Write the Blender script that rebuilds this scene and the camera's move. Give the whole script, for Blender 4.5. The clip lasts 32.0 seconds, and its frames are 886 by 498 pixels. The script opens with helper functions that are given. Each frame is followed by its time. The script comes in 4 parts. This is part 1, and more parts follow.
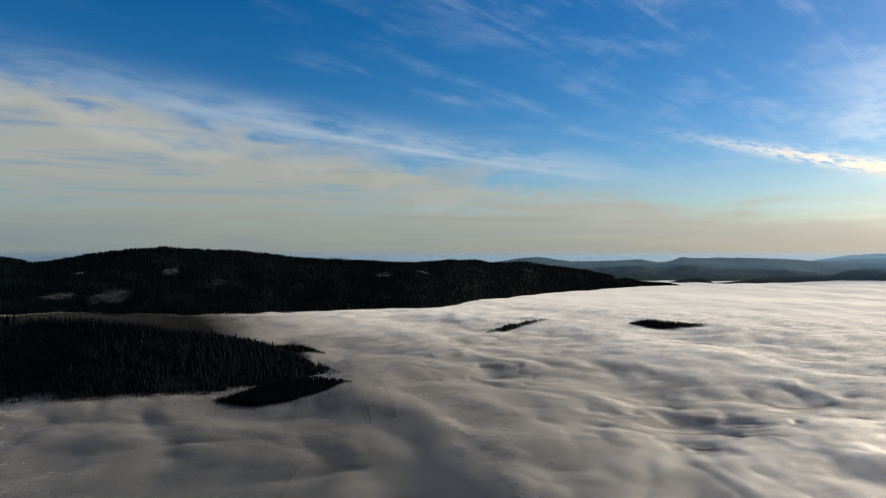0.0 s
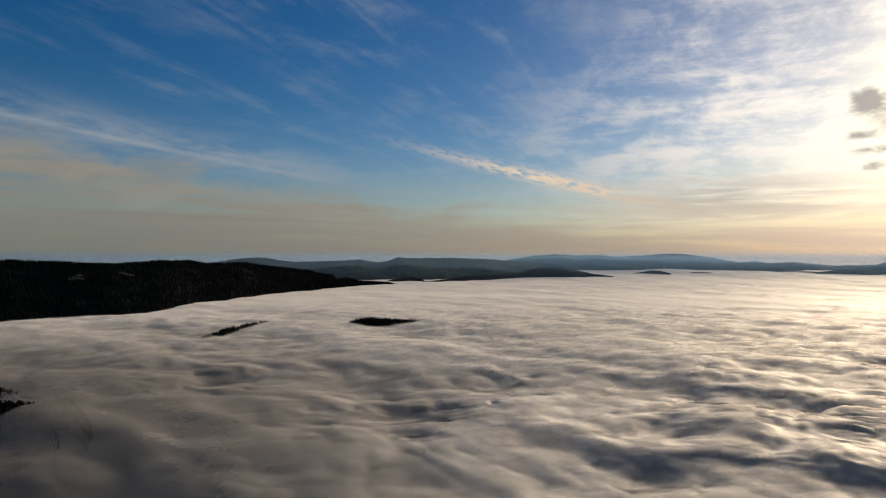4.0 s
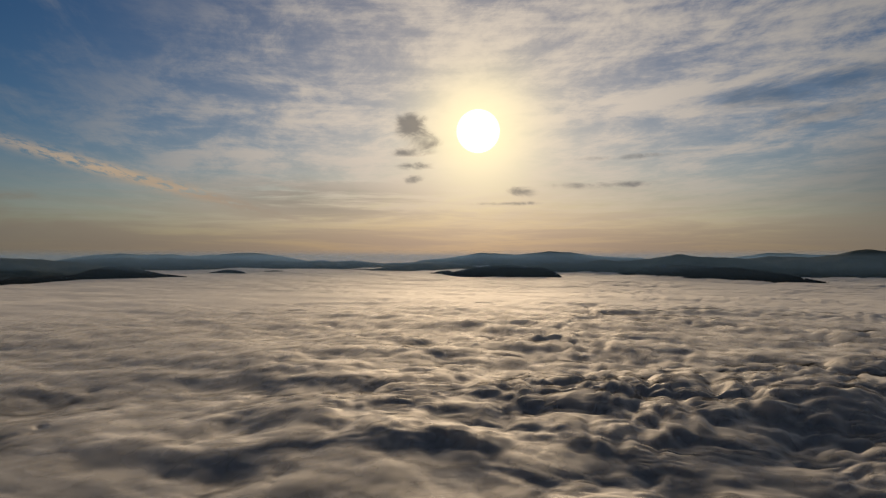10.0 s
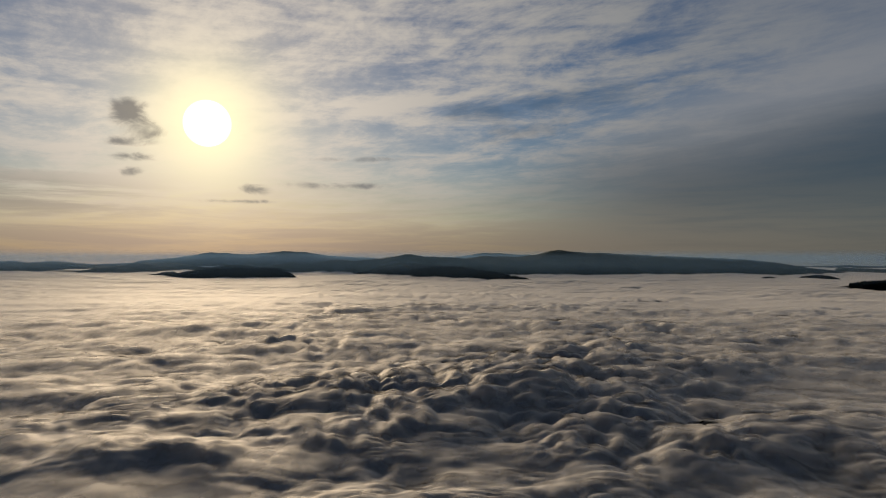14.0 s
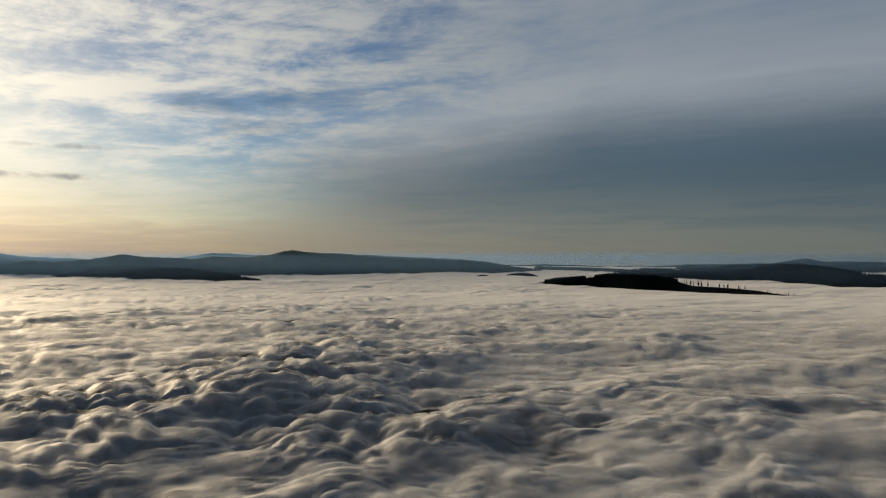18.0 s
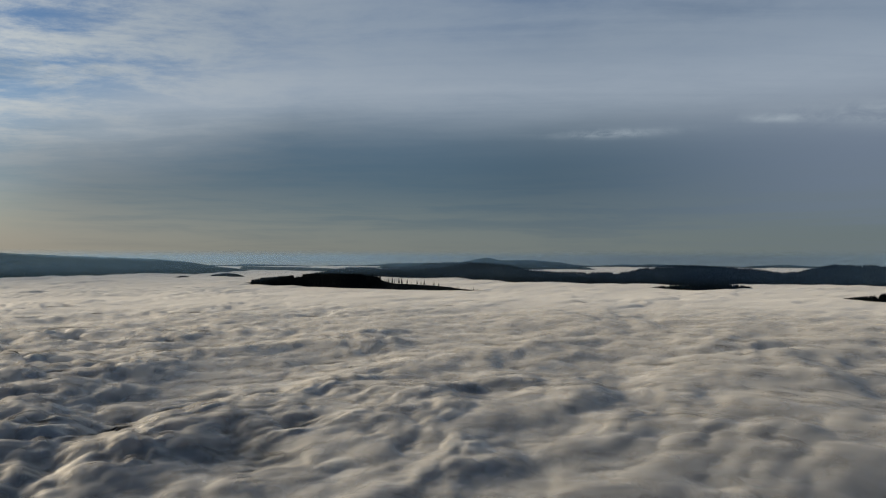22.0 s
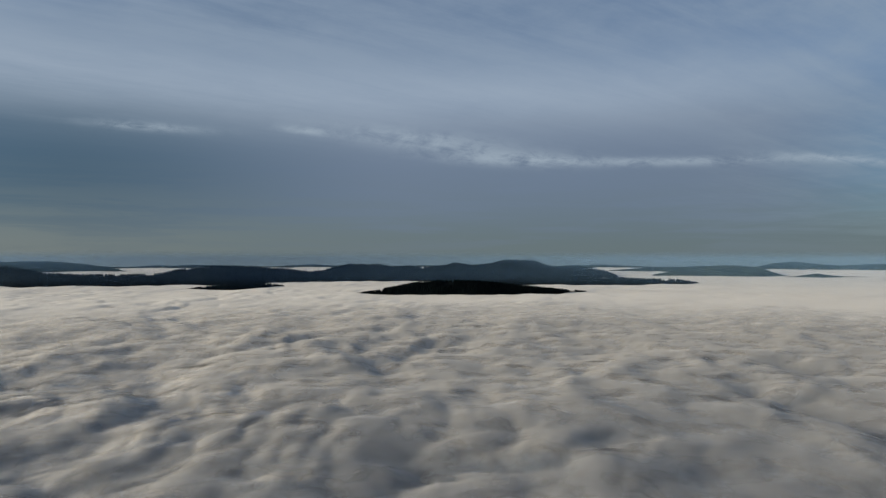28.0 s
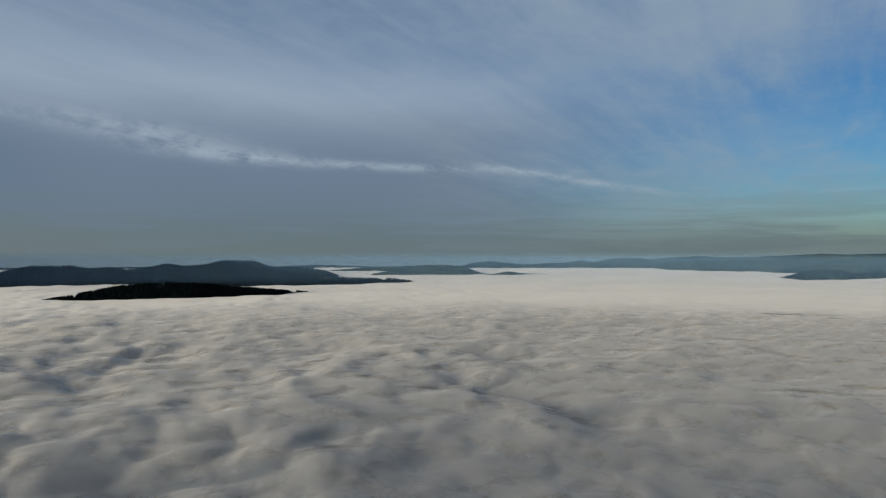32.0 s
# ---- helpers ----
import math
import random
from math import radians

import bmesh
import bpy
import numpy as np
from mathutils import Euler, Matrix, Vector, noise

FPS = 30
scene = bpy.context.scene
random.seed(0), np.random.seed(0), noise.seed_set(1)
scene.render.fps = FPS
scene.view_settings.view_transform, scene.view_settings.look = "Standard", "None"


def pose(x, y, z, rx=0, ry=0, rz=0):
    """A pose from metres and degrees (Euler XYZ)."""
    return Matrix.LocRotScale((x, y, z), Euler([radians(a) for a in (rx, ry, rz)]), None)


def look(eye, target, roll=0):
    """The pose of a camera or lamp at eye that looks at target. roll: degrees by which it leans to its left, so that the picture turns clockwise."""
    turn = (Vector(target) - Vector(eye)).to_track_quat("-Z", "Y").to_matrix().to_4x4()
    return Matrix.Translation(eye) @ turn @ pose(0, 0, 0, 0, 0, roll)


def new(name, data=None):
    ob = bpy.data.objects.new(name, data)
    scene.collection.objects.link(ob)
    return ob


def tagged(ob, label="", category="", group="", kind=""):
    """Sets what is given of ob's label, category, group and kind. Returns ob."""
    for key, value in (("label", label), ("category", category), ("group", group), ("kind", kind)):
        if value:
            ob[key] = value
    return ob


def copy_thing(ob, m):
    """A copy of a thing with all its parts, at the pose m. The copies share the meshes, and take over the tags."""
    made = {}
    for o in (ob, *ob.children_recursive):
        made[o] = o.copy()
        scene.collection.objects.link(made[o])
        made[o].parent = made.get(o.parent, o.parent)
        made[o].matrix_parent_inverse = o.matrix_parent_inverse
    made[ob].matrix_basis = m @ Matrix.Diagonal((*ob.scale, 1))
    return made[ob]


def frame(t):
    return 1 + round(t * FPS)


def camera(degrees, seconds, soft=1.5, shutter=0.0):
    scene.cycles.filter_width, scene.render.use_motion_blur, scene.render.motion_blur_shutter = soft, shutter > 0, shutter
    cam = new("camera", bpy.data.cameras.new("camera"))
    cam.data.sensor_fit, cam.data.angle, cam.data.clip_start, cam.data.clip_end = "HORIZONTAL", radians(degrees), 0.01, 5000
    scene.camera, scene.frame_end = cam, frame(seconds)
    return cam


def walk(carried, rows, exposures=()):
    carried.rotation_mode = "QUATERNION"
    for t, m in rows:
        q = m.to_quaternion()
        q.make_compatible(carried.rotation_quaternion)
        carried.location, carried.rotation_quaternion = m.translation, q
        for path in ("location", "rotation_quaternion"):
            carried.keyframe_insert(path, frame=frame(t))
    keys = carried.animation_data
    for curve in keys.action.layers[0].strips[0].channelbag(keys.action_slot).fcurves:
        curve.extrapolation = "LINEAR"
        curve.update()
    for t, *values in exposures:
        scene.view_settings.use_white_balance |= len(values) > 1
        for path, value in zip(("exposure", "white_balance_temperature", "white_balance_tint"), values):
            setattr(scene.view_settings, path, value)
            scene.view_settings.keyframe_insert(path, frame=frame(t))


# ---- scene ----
cam = camera(68.13, 32.0, soft=1.1)

# seconds, bearing to the right of north, tilt up, lean (degrees)
PATH = [
    (0, -0.00, 0.50, -0.02), (0.5, 2.00, 0.51, -0.02), (1, 5.25, 0.51, -0.01), (1.5, 8.51, 0.52, -0.00), (2, 11.62, 0.52, 0.00), (2.5, 14.84, 0.53, 0.01),
    (3, 17.92, 0.53, 0.02), (3.5, 21.00, 0.53, 0.02), (5.5, 32.64, 0.51, 0.03), (6, 35.65, 0.50, 0.03), (6.5, 38.64, 0.50, 0.04), (7, 41.73, 0.49, 0.04),
    (7.5, 44.86, 0.49, 0.04), (8, 47.97, 0.48, 0.03), (8.5, 51.00, 0.47, 0.02), (9, 53.99, 0.47, 0.01), (9.5, 56.99, 0.47, 0.02), (10, 59.93, 0.47, 0.02),
    (10.5, 62.86, 0.47, 0.03), (11, 65.84, 0.47, 0.03), (11.5, 68.54, 0.46, 0.03), (12, 71.38, 0.46, 0.02), (12.5, 74.23, 0.46, 0.03), (13, 77.09, 0.46, 0.04),
    (13.5, 79.96, 0.46, 0.04), (14, 82.82, 0.47, 0.05), (14.5, 85.73, 0.48, 0.05), (16.5, 97.04, 0.50, 0.05), (17, 99.99, 0.50, 0.06), (17.5, 102.92, 0.51, 0.07),
    (18, 105.79, 0.52, 0.07), (18.5, 108.78, 0.52, 0.07), (19, 111.73, 0.52, 0.06), (19.5, 114.86, 0.52, 0.06), (20, 117.96, 0.52, 0.06), (20.5, 121.07, 0.52, 0.07),
    (21, 124.24, 0.52, 0.08), (21.5, 127.55, 0.52, 0.08), (22, 130.91, 0.52, 0.08), (22.5, 134.35, 0.52, 0.08), (23, 137.70, 0.53, 0.08), (23.5, 140.96, 0.54, 0.07),
    (24, 144.09, 0.55, 0.07), (24.5, 147.30, 0.57, 0.07), (25, 150.64, 0.57, 0.07), (25.5, 153.92, 0.58, 0.07), (27.5, 166.68, 0.59, 0.07), (28, 169.82, 0.60, 0.06),
    (28.5, 172.97, 0.60, 0.05), (29, 175.99, 0.61, 0.05), (29.5, 179.00, 0.61, 0.05), (30, 181.99, 0.61, 0.05), (30.5, 184.91, 0.62, 0.05), (31, 187.89, 0.63, 0.04),
    (31.5, 190.87, 0.64, 0.03), (32, 193.80, 0.64, 0.00),
]
EYE = 140.0          # the drone hovers this high over the top of the fog
SUN_BEARING, SUN_HEIGHT = 63.0, 10.65
SKY_STRENGTH = 0.056

walk(cam, [(t, pose(0, 0, EYE, 90 + tilt, -lean, -bearing)) for t, bearing, tilt, lean in PATH],
     exposures=[(0.0, 1.08, 6000, 7), (2.0, 0.83, 6200, 9), (3.5, 0.5, 6400, 11), (6.0, -0.32, 6700, 12), (8.5, -0.52, 6900, 13), (14.5, -0.44, 6650, 10),
                (17.0, 0.05, 6650, 7), (19.0, 0.32, 6500, 5), (22.0, 0.45, 6200, 5), (25.0, 0.50, 5900, 5), (28.5, 0.49, 5880, 4), (32.0, 0.50, 5850, 3)])


# ---- world and sun ----
def bearing_vector(bearing, height=0.0):
    b, h = radians(bearing), radians(height)
    return Vector((math.sin(b) * math.cos(h), math.cos(b) * math.cos(h), math.sin(h)))


class Wire:
    """A value in a node tree, with arithmetic."""
    tree = None

    def __init__(self, socket):
        self.socket = socket

    @staticmethod
    def math(op, *values, clamp=False):
        node = Wire.tree.nodes.new("ShaderNodeMath")
        node.operation, node.use_clamp = op, clamp
        for slot, v in zip(node.inputs, values):
            if isinstance(v, Wire):
                Wire.tree.links.new(v.socket, slot)
            else:
                slot.default_value = v
        return Wire(node.outputs[0])

    def __add__(self, o): return Wire.math("ADD", self, o)
    def __radd__(self, o): return Wire.math("ADD", o, self)
    def __sub__(self, o): return Wire.math("SUBTRACT", self, o)
    def __rsub__(self, o): return Wire.math("SUBTRACT", o, self)
    def __mul__(self, o): return Wire.math("MULTIPLY", self, o)
    def __rmul__(self, o): return Wire.math("MULTIPLY", o, self)
    def __truediv__(self, o): return Wire.math("DIVIDE", self, o)
    def __pow__(self, o): return Wire.math("POWER", self, o)


def smooth(v, low, high):
    node = Wire.tree.nodes.new("ShaderNodeMapRange")
    node.interpolation_type = "SMOOTHSTEP"
    Wire.tree.links.new(v.socket, node.inputs["Value"])
    node.inputs["From Min"].default_value, node.inputs["From Max"].default_value = low, high
    return Wire(node.outputs["Result"])


def bell(v):
    """exp(-v)"""
    return Wire.math("POWER", 2.718, v * -1.0)


def combine(x, y, z=0.0):
    node = Wire.tree.nodes.new("ShaderNodeCombineXYZ")
    for slot, v in zip(node.inputs, (x, y, z)):
        if isinstance(v, Wire):
            Wire.tree.links.new(v.socket, slot)
        else:
            slot.default_value = v
    return Wire(node.outputs[0])


def noise_at(vector, scale, detail=4.0, rough=0.5, warp=0.0, dims="3D"):
    node = Wire.tree.nodes.new("ShaderNodeTexNoise")
    node.noise_dimensions = dims
    Wire.tree.links.new(vector.socket, node.inputs["Vector"])
    node.inputs["Scale"].default_value, node.inputs["Detail"].default_value = scale, detail
    node.inputs["Roughness"].default_value, node.inputs["Distortion"].default_value = rough, warp
    return Wire(node.outputs["Fac"])


def blend(factor, a, b, kind="MIX"):
    """Colours mixed by a factor; a and b are sockets or triples."""
    node = Wire.tree.nodes.new("ShaderNodeMix")
    node.data_type, node.blend_type = "RGBA", kind
    if isinstance(factor, Wire):
        Wire.tree.links.new(factor.socket, node.inputs["Factor"])
    else:
        node.inputs["Factor"].default_value = factor
    for slot, v in ((node.inputs[6], a), (node.inputs[7], b)):
        if isinstance(v, Wire):
            Wire.tree.links.new(v.socket, slot)
        else:
            slot.default_value = (*v, 1.0)
    return Wire(node.outputs[2])


world = bpy.data.worlds.new("morning_sky")
scene.world = world
world.use_nodes = True
Wire.tree = world.node_tree
Wire.tree.nodes.clear()

sky = Wire.tree.nodes.new("ShaderNodeTexSky")
sky.sky_type, sky.sun_disc = "NISHITA", False
sky.sun_elevation, sky.sun_rotation = radians(SUN_HEIGHT), radians(SUN_BEARING)
sky.altitude, sky.air_density, sky.dust_density, sky.ozone_density = 600, 1.0, 0.6, 3.0

toward = Wire.tree.nodes.new("ShaderNodeTexCoord")
axes = Wire.tree.nodes.new("ShaderNodeSeparateXYZ")
Wire.tree.links.new(toward.outputs["Generated"], axes.inputs[0])
dx, dy, dz = (Wire(axes.outputs[i]) for i in range(3))
dot = Wire.tree.nodes.new("ShaderNodeVectorMath")
dot.operation = "DOT_PRODUCT"
Wire.tree.links.new(toward.outputs["Generated"], dot.inputs[0])
dot.inputs[1].default_value = bearing_vector(SUN_BEARING, SUN_HEIGHT)
from_sun = Wire.math("ARCCOSINE", Wire.math("MINIMUM", Wire(dot.outputs["Value"]), 1.0)) * (180 / math.pi)

# bearing (degrees round the middle of the turn, 97) and height of the line of sight
MID = 97.0
mid = bearing_vector(MID)
side = bearing_vector(MID + 90)
bearing = Wire.math("ARCTAN2", dx * side.x + dy * side.y, dx * mid.x + dy * mid.y) * (180 / math.pi) + MID
height = Wire.math("ARCSINE", dz) * (180 / math.pi)

# a flat layer of high cloud, in streets that run north-east to south-west
up = Wire.math("MAXIMUM", dz, 0.0) + 0.07
along = (dx * 0.7071 + dy * 0.7071) / up
across = (dx * 0.7071 - dy * 0.7071) / up
streets = combine(along * 0.32, across)
fine_streets = combine(along * 0.7, across * 1.0, 3.0)
broad = noise_at(streets, 0.55, 3.0, 0.5, 0.4)
wisps = noise_at(fine_streets, 2.3, 8.0, 0.66, 0.25)
threads = noise_at(combine(along * 0.16, across, 7.0), 4.5, 6.0, 0.6, 0.5)


tufts = noise_at(combine(bearing * 0.30, height * 0.55, 5.0), 1.5, 6.0, 0.62, 0.5)
layers = noise_at(combine(bearing * 0.045, height * 0.55, 9.0), 1.7, 6.0, 0.6, 0.4)


def patch(b, h, wide, tall, slope=0.0):
    """A soft-edged region of sky round a bearing and a height."""
    db = (bearing - b) / wide
    dh = (height - h - (bearing - b) * slope) / tall
    return bell(db * db + dh * dh)


def ragged(region, grain, low, high):
    return smooth(region + (grain - 0.5) * 0.9, low, high)


def clip01(v):
    return Wire.math("MAXIMUM", Wire.math("MINIMUM", v, 1.0), 0.0)


# the regions of the sky
def ramp_line(b0, h0, slope, soft, ragged_by=0.0):
    """1 below a sloping line of the sky, 0 above it."""
    edge = height - h0 - (bearing - b0) * slope
    if ragged_by:
        edge = edge + (texture - 0.5) * ragged_by
    return smooth(edge * -1.0, -soft, soft)


def over(colour, cover, tint):
    return blend(clip01(cover), colour, tint)


calm = smooth(height, 0.6, 4.5)
wisps = 0.5 + (wisps - 0.5) * calm
texture = wisps * 0.55 + (0.5 + (threads - 0.5) * calm) * 0.45
near_sun = bell(from_sun / 19.0)
glow = bell(from_sun / 9.0)
halo = bell((from_sun / 4.6) * (from_sun / 4.6))

deep = Wire.tree.nodes.new("ShaderNodeHueSaturation")
deep.inputs["Hue"].default_value = 0.508
deep.inputs["Saturation"].default_value = 1.34
deep.inputs["Value"].default_value = SKY_STRENGTH
Wire.tree.links.new(sky.outputs["Color"], deep.inputs["Color"])
colour = Wire(deep.outputs[0])

wide_sun = bell((from_sun / 60.0) * (from_sun / 60.0))
close_sun = bell(from_sun / 12.0)
white = blend(near_sun, (0.20, 0.235, 0.27), (1.06, 0.98, 0.88))
cream = blend(near_sun, (0.205, 0.185, 0.130), (0.80, 0.58, 0.38))
pale = blend(close_sun, blend(wide_sun, (0.098, 0.120, 0.123), (0.26, 0.25, 0.205)), (0.78, 0.56, 0.42))
slate = blend(near_sun, blend(smooth(bearing, 138.0, 168.0), (0.047, 0.078, 0.112), (0.118, 0.142, 0.188)), (0.20, 0.21, 0.21))

# thin cloud everywhere, drawn out along the streets
colour = over(colour, smooth(texture, 0.46, 0.70) * smooth(broad, 0.40, 0.62) * 0.40, white)
# long bank over the mountain in the north, cream-coloured towards the horizon
north = smooth(bearing * -1.0, -56.0, -20.0)
puffs = noise_at(combine(bearing * 0.11, height * 0.26, 2.0), 1.5, 6.0, 0.55, 0.3)
edge_puffs = height - 7.3 + bearing * 0.165 + (puffs - 0.5) * 9.0 + (texture - 0.5) * 3.0
bank = smooth(edge_puffs * -1.0, -1.0, 1.6)
colour = over(colour, north * bank * (0.45 + 0.5 * smooth(layers, 0.32, 0.58)), blend(bell((height - 1.0) / 5.0), (0.20, 0.195, 0.175), cream))
colour = over(colour, north * bell((edge_puffs + 1.2) * (edge_puffs + 1.2) / 2.5) * smooth(puffs, 0.35, 0.6) * 0.4, (0.27, 0.25, 0.21))
ripple = (patch(-16, 11.4, 20, 1.7, -0.15) + patch(6, 8.2, 14, 1.3, -0.15) * 0.9) * smooth(wisps, 0.28, 0.62) * 0.50
colour = over(colour, ripple + patch(0, 8.6, 16, 0.22, -0.16) * 0.35, white)
colour = over(colour, patch(4, 3.1, 13, 0.16, -0.03) * 0.4, (0.15, 0.135, 0.105))
# bright dappled sheet round the sun
sheet = smooth(bearing - (height * 0.9), 15.0, 38.0) * smooth(bearing * -1.0, -132.0, -104.0) * smooth(height, 3.0, 10.0)
dapple = wisps * 0.55 + tufts * 0.08 + layers * 0.17 + broad * 0.20
colour = over(colour, sheet * smooth(dapple, 0.435, 0.585) * 0.92, white)
colour = over(colour, bell(from_sun / 15.0) * smooth(dapple, 0.36, 0.57) * smooth(bearing - (height * 0.7), 16.0, 42.0) * 0.9, (1.10, 0.98, 0.82))
# slate-grey veil in the south-east, with a pale upper edge
east = smooth(bearing, 82.0, 104.0) * smooth(bearing * -1.0, -225.0, -190.0)
line = ramp_line(98, 9.2, 0.22, 2.6, 3.0)
top = smooth(height * -1.0, -16.5, -10.5)
colour = over(colour, east * (line * 0.35 + top * line * 0.55 + top * smooth(bearing, 125.0, 150.0) * 0.15), slate)
rim = bell(((height - 14.2 - Wire.math("MINIMUM", (bearing - 118), 0.0) * 0.24) / 3.6) ** 2.0)
colour = over(colour, rim * smooth(bearing, 84.0, 108.0) * smooth(bearing * -1.0, -222.0, -186.0) * (0.55 + 0.30 * smooth(texture * 0.5 + broad * 0.5, 0.3, 0.6)), blend(near_sun, (0.265, 0.29, 0.335), (0.75, 0.68, 0.55)))
# thin lilac cloud high over the slate veil
high = smooth(bearing, 86.0, 118.0) * smooth(height, 12.0, 18.5) * (0.35 + 0.40 * smooth(texture * 0.6 + broad * 0.4, 0.34, 0.58))
colour = over(colour, high, blend(near_sun, (0.205, 0.235, 0.285), (0.62, 0.58, 0.50)))
# thin cloud over the blue in the south-west
colour = over(colour, smooth(bearing, 185.0, 205.0) * smooth(texture * 0.5 + broad * 0.5, 0.34, 0.64) * 0.5, (0.22, 0.25, 0.28))
# light streaks in the south and the long streak of the north-east
south = (patch(145.5, 10.2, 4.2, 0.33, 0.0) + patch(158, 10.6, 2.0, 0.3, -0.06) + patch(168, 10.0, 8, 0.85, -0.1) + patch(176, 8.4, 6, 0.6, -0.05)
         + patch(190, 7.75, 13, 0.36, -0.03) + patch(206, 6.4, 8, 0.3, -0.17))
colour = over(colour, south * smooth(tufts * 0.5 + texture * 0.5, 0.38, 0.60) * 0.62, (0.29, 0.315, 0.345))
comb = smooth(noise_at(combine(bearing * 0.8 + height * 1.2, height * 1.6), 1.3, 5.0, 0.6, 0.3), 0.34, 0.56)
colour = over(colour, patch(35.5, 5.9, 10, 0.50, -0.245) * comb * 1.2, (0.62, 0.50, 0.37))
# thin overcast towards the zenith, out of view, added to keep the skylight neutral
colour = over(colour, smooth(height, 21.0, 34.0) * (0.65 + 0.35 * broad), (0.105, 0.112, 0.122))
# haze along the horizon, duskier at the very bottom
low = bell((height / 4.6) * (height / 4.6))
colour = over(colour, low * (0.55 + 0.4 * smooth(layers, 0.35, 0.6)), pale)
colour = over(colour, bell((height / 1.9) * (height / 1.9)) * 0.7, blend(close_sun, blend(wide_sun, (0.105, 0.122, 0.120), (0.225, 0.195, 0.145)), (0.46, 0.28, 0.18)))
colour = over(colour, bell((height / 6.0) * (height / 6.0)) * close_sun * 0.75, (0.80, 0.55, 0.42))
# grey streaks low to the north of the sun
colour = over(colour, patch(49, 4.6, 8, 1.7, -0.04) * smooth(layers, 0.40, 0.58) * 0.6, (0.27, 0.24, 0.22))
# small dark clouds beside and under the sun
dark = (patch(57.0, 10.9, 1.55, 1.0, -0.2) + patch(57.2, 11.7, 1.1, 0.7) + patch(58.5, 9.5, 1.5, 0.75, 0.1) + patch(56.6, 8.8, 1.2, 0.35) + patch(57.5, 7.7, 1.8, 0.4) + patch(57.3, 6.5, 0.9, 0.4)
        + patch(66.6, 5.4, 1.4, 0.45) + patch(74, 5.9, 4.5, 0.36) * 0.75 + patch(76.5, 8.2, 6, 0.30, 0.02) * 0.55 + patch(66, 4.4, 3, 0.2))
gaps = patch(95, 13.2, 9, 1.3, 0.06) + patch(90, 10.4, 4, 0.8, 0.08) + patch(86, 12.2, 3, 1.0)
colour = blend(clip01(glow * 0.40), colour, (1.20, 1.00, 0.77))
colour = blend(clip01(halo * 0.85), colour, (1.8, 1.6, 0.98))
colour = blend(smooth(dark + (tufts - 0.5) * 2.4, 0.20, 1.35) * 0.85 * smooth(dark, 0.05, 0.5), colour, blend(glow, (0.17, 0.19, 0.22), (0.36, 0.31, 0.25)))
colour = blend(smooth(gaps + (tufts - 0.5) * 2.2, 0.15, 1.3) * 0.42 * smooth(gaps, 0.05, 0.35), colour, (0.085, 0.14, 0.215))
disc = smooth(from_sun * -1.0, -1.92, -1.55)
colour = blend(disc, colour, (6.0, 5.6, 5.0))

background = Wire.tree.nodes.new("ShaderNodeBackground")
Wire.tree.links.new(colour.socket, background.inputs["Color"])
background.inputs["Strength"].default_value = 1.0
shown = Wire.tree.nodes.new("ShaderNodeOutputWorld")
Wire.tree.links.new(background.outputs[0], shown.inputs["Surface"])

sun = new("sun", bpy.data.lights.new("sun", "SUN"))
sun.data.energy, sun.data.angle, sun.data.color = 4.9, radians(20), (1.0, 0.77, 0.51)
sun.matrix_world = look((0, 0, 900), Vector((0, 0, 900)) - bearing_vector(SUN_BEARING, SUN_HEIGHT))


# ---- materials ----
def material(name):
    m = bpy.data.materials.new(name)
    m.use_nodes = True
    m.node_tree.nodes.clear()
    Wire.tree = m.node_tree
    return m


def node(kind, **slots):
    n = Wire.tree.nodes.new(kind)
    for key, v in slots.items():
        slot = n.inputs[key.replace("_", " ")]
        if isinstance(v, Wire):
            Wire.tree.links.new(v.socket, slot)
        else:
            slot.default_value = v
    return n


def finish(surface):
    out = Wire.tree.nodes.new("ShaderNodeOutputMaterial")
    Wire.tree.links.new(surface, out.inputs["Surface"])


def mixed(factor, a, b):
    n = Wire.tree.nodes.new("ShaderNodeMixShader")
    if isinstance(factor, Wire):
        Wire.tree.links.new(factor.socket, n.inputs[0])
    else:
        n.inputs[0].default_value = factor
    Wire.tree.links.new(a, n.inputs[1])
    Wire.tree.links.new(b, n.inputs[2])
    return n.outputs[0]


def place():
    return Wire(Wire.tree.nodes.new("ShaderNodeNewGeometry").outputs["Position"])


def stored(name):
    n = Wire.tree.nodes.new("ShaderNodeAttribute")
    n.attribute_name = name
    return Wire(n.outputs["Fac"])


def bumped(grain, distance, strength=1.0):
    return Wire(node("ShaderNodeBump", Height=grain, Distance=distance, Strength=strength).outputs[0])


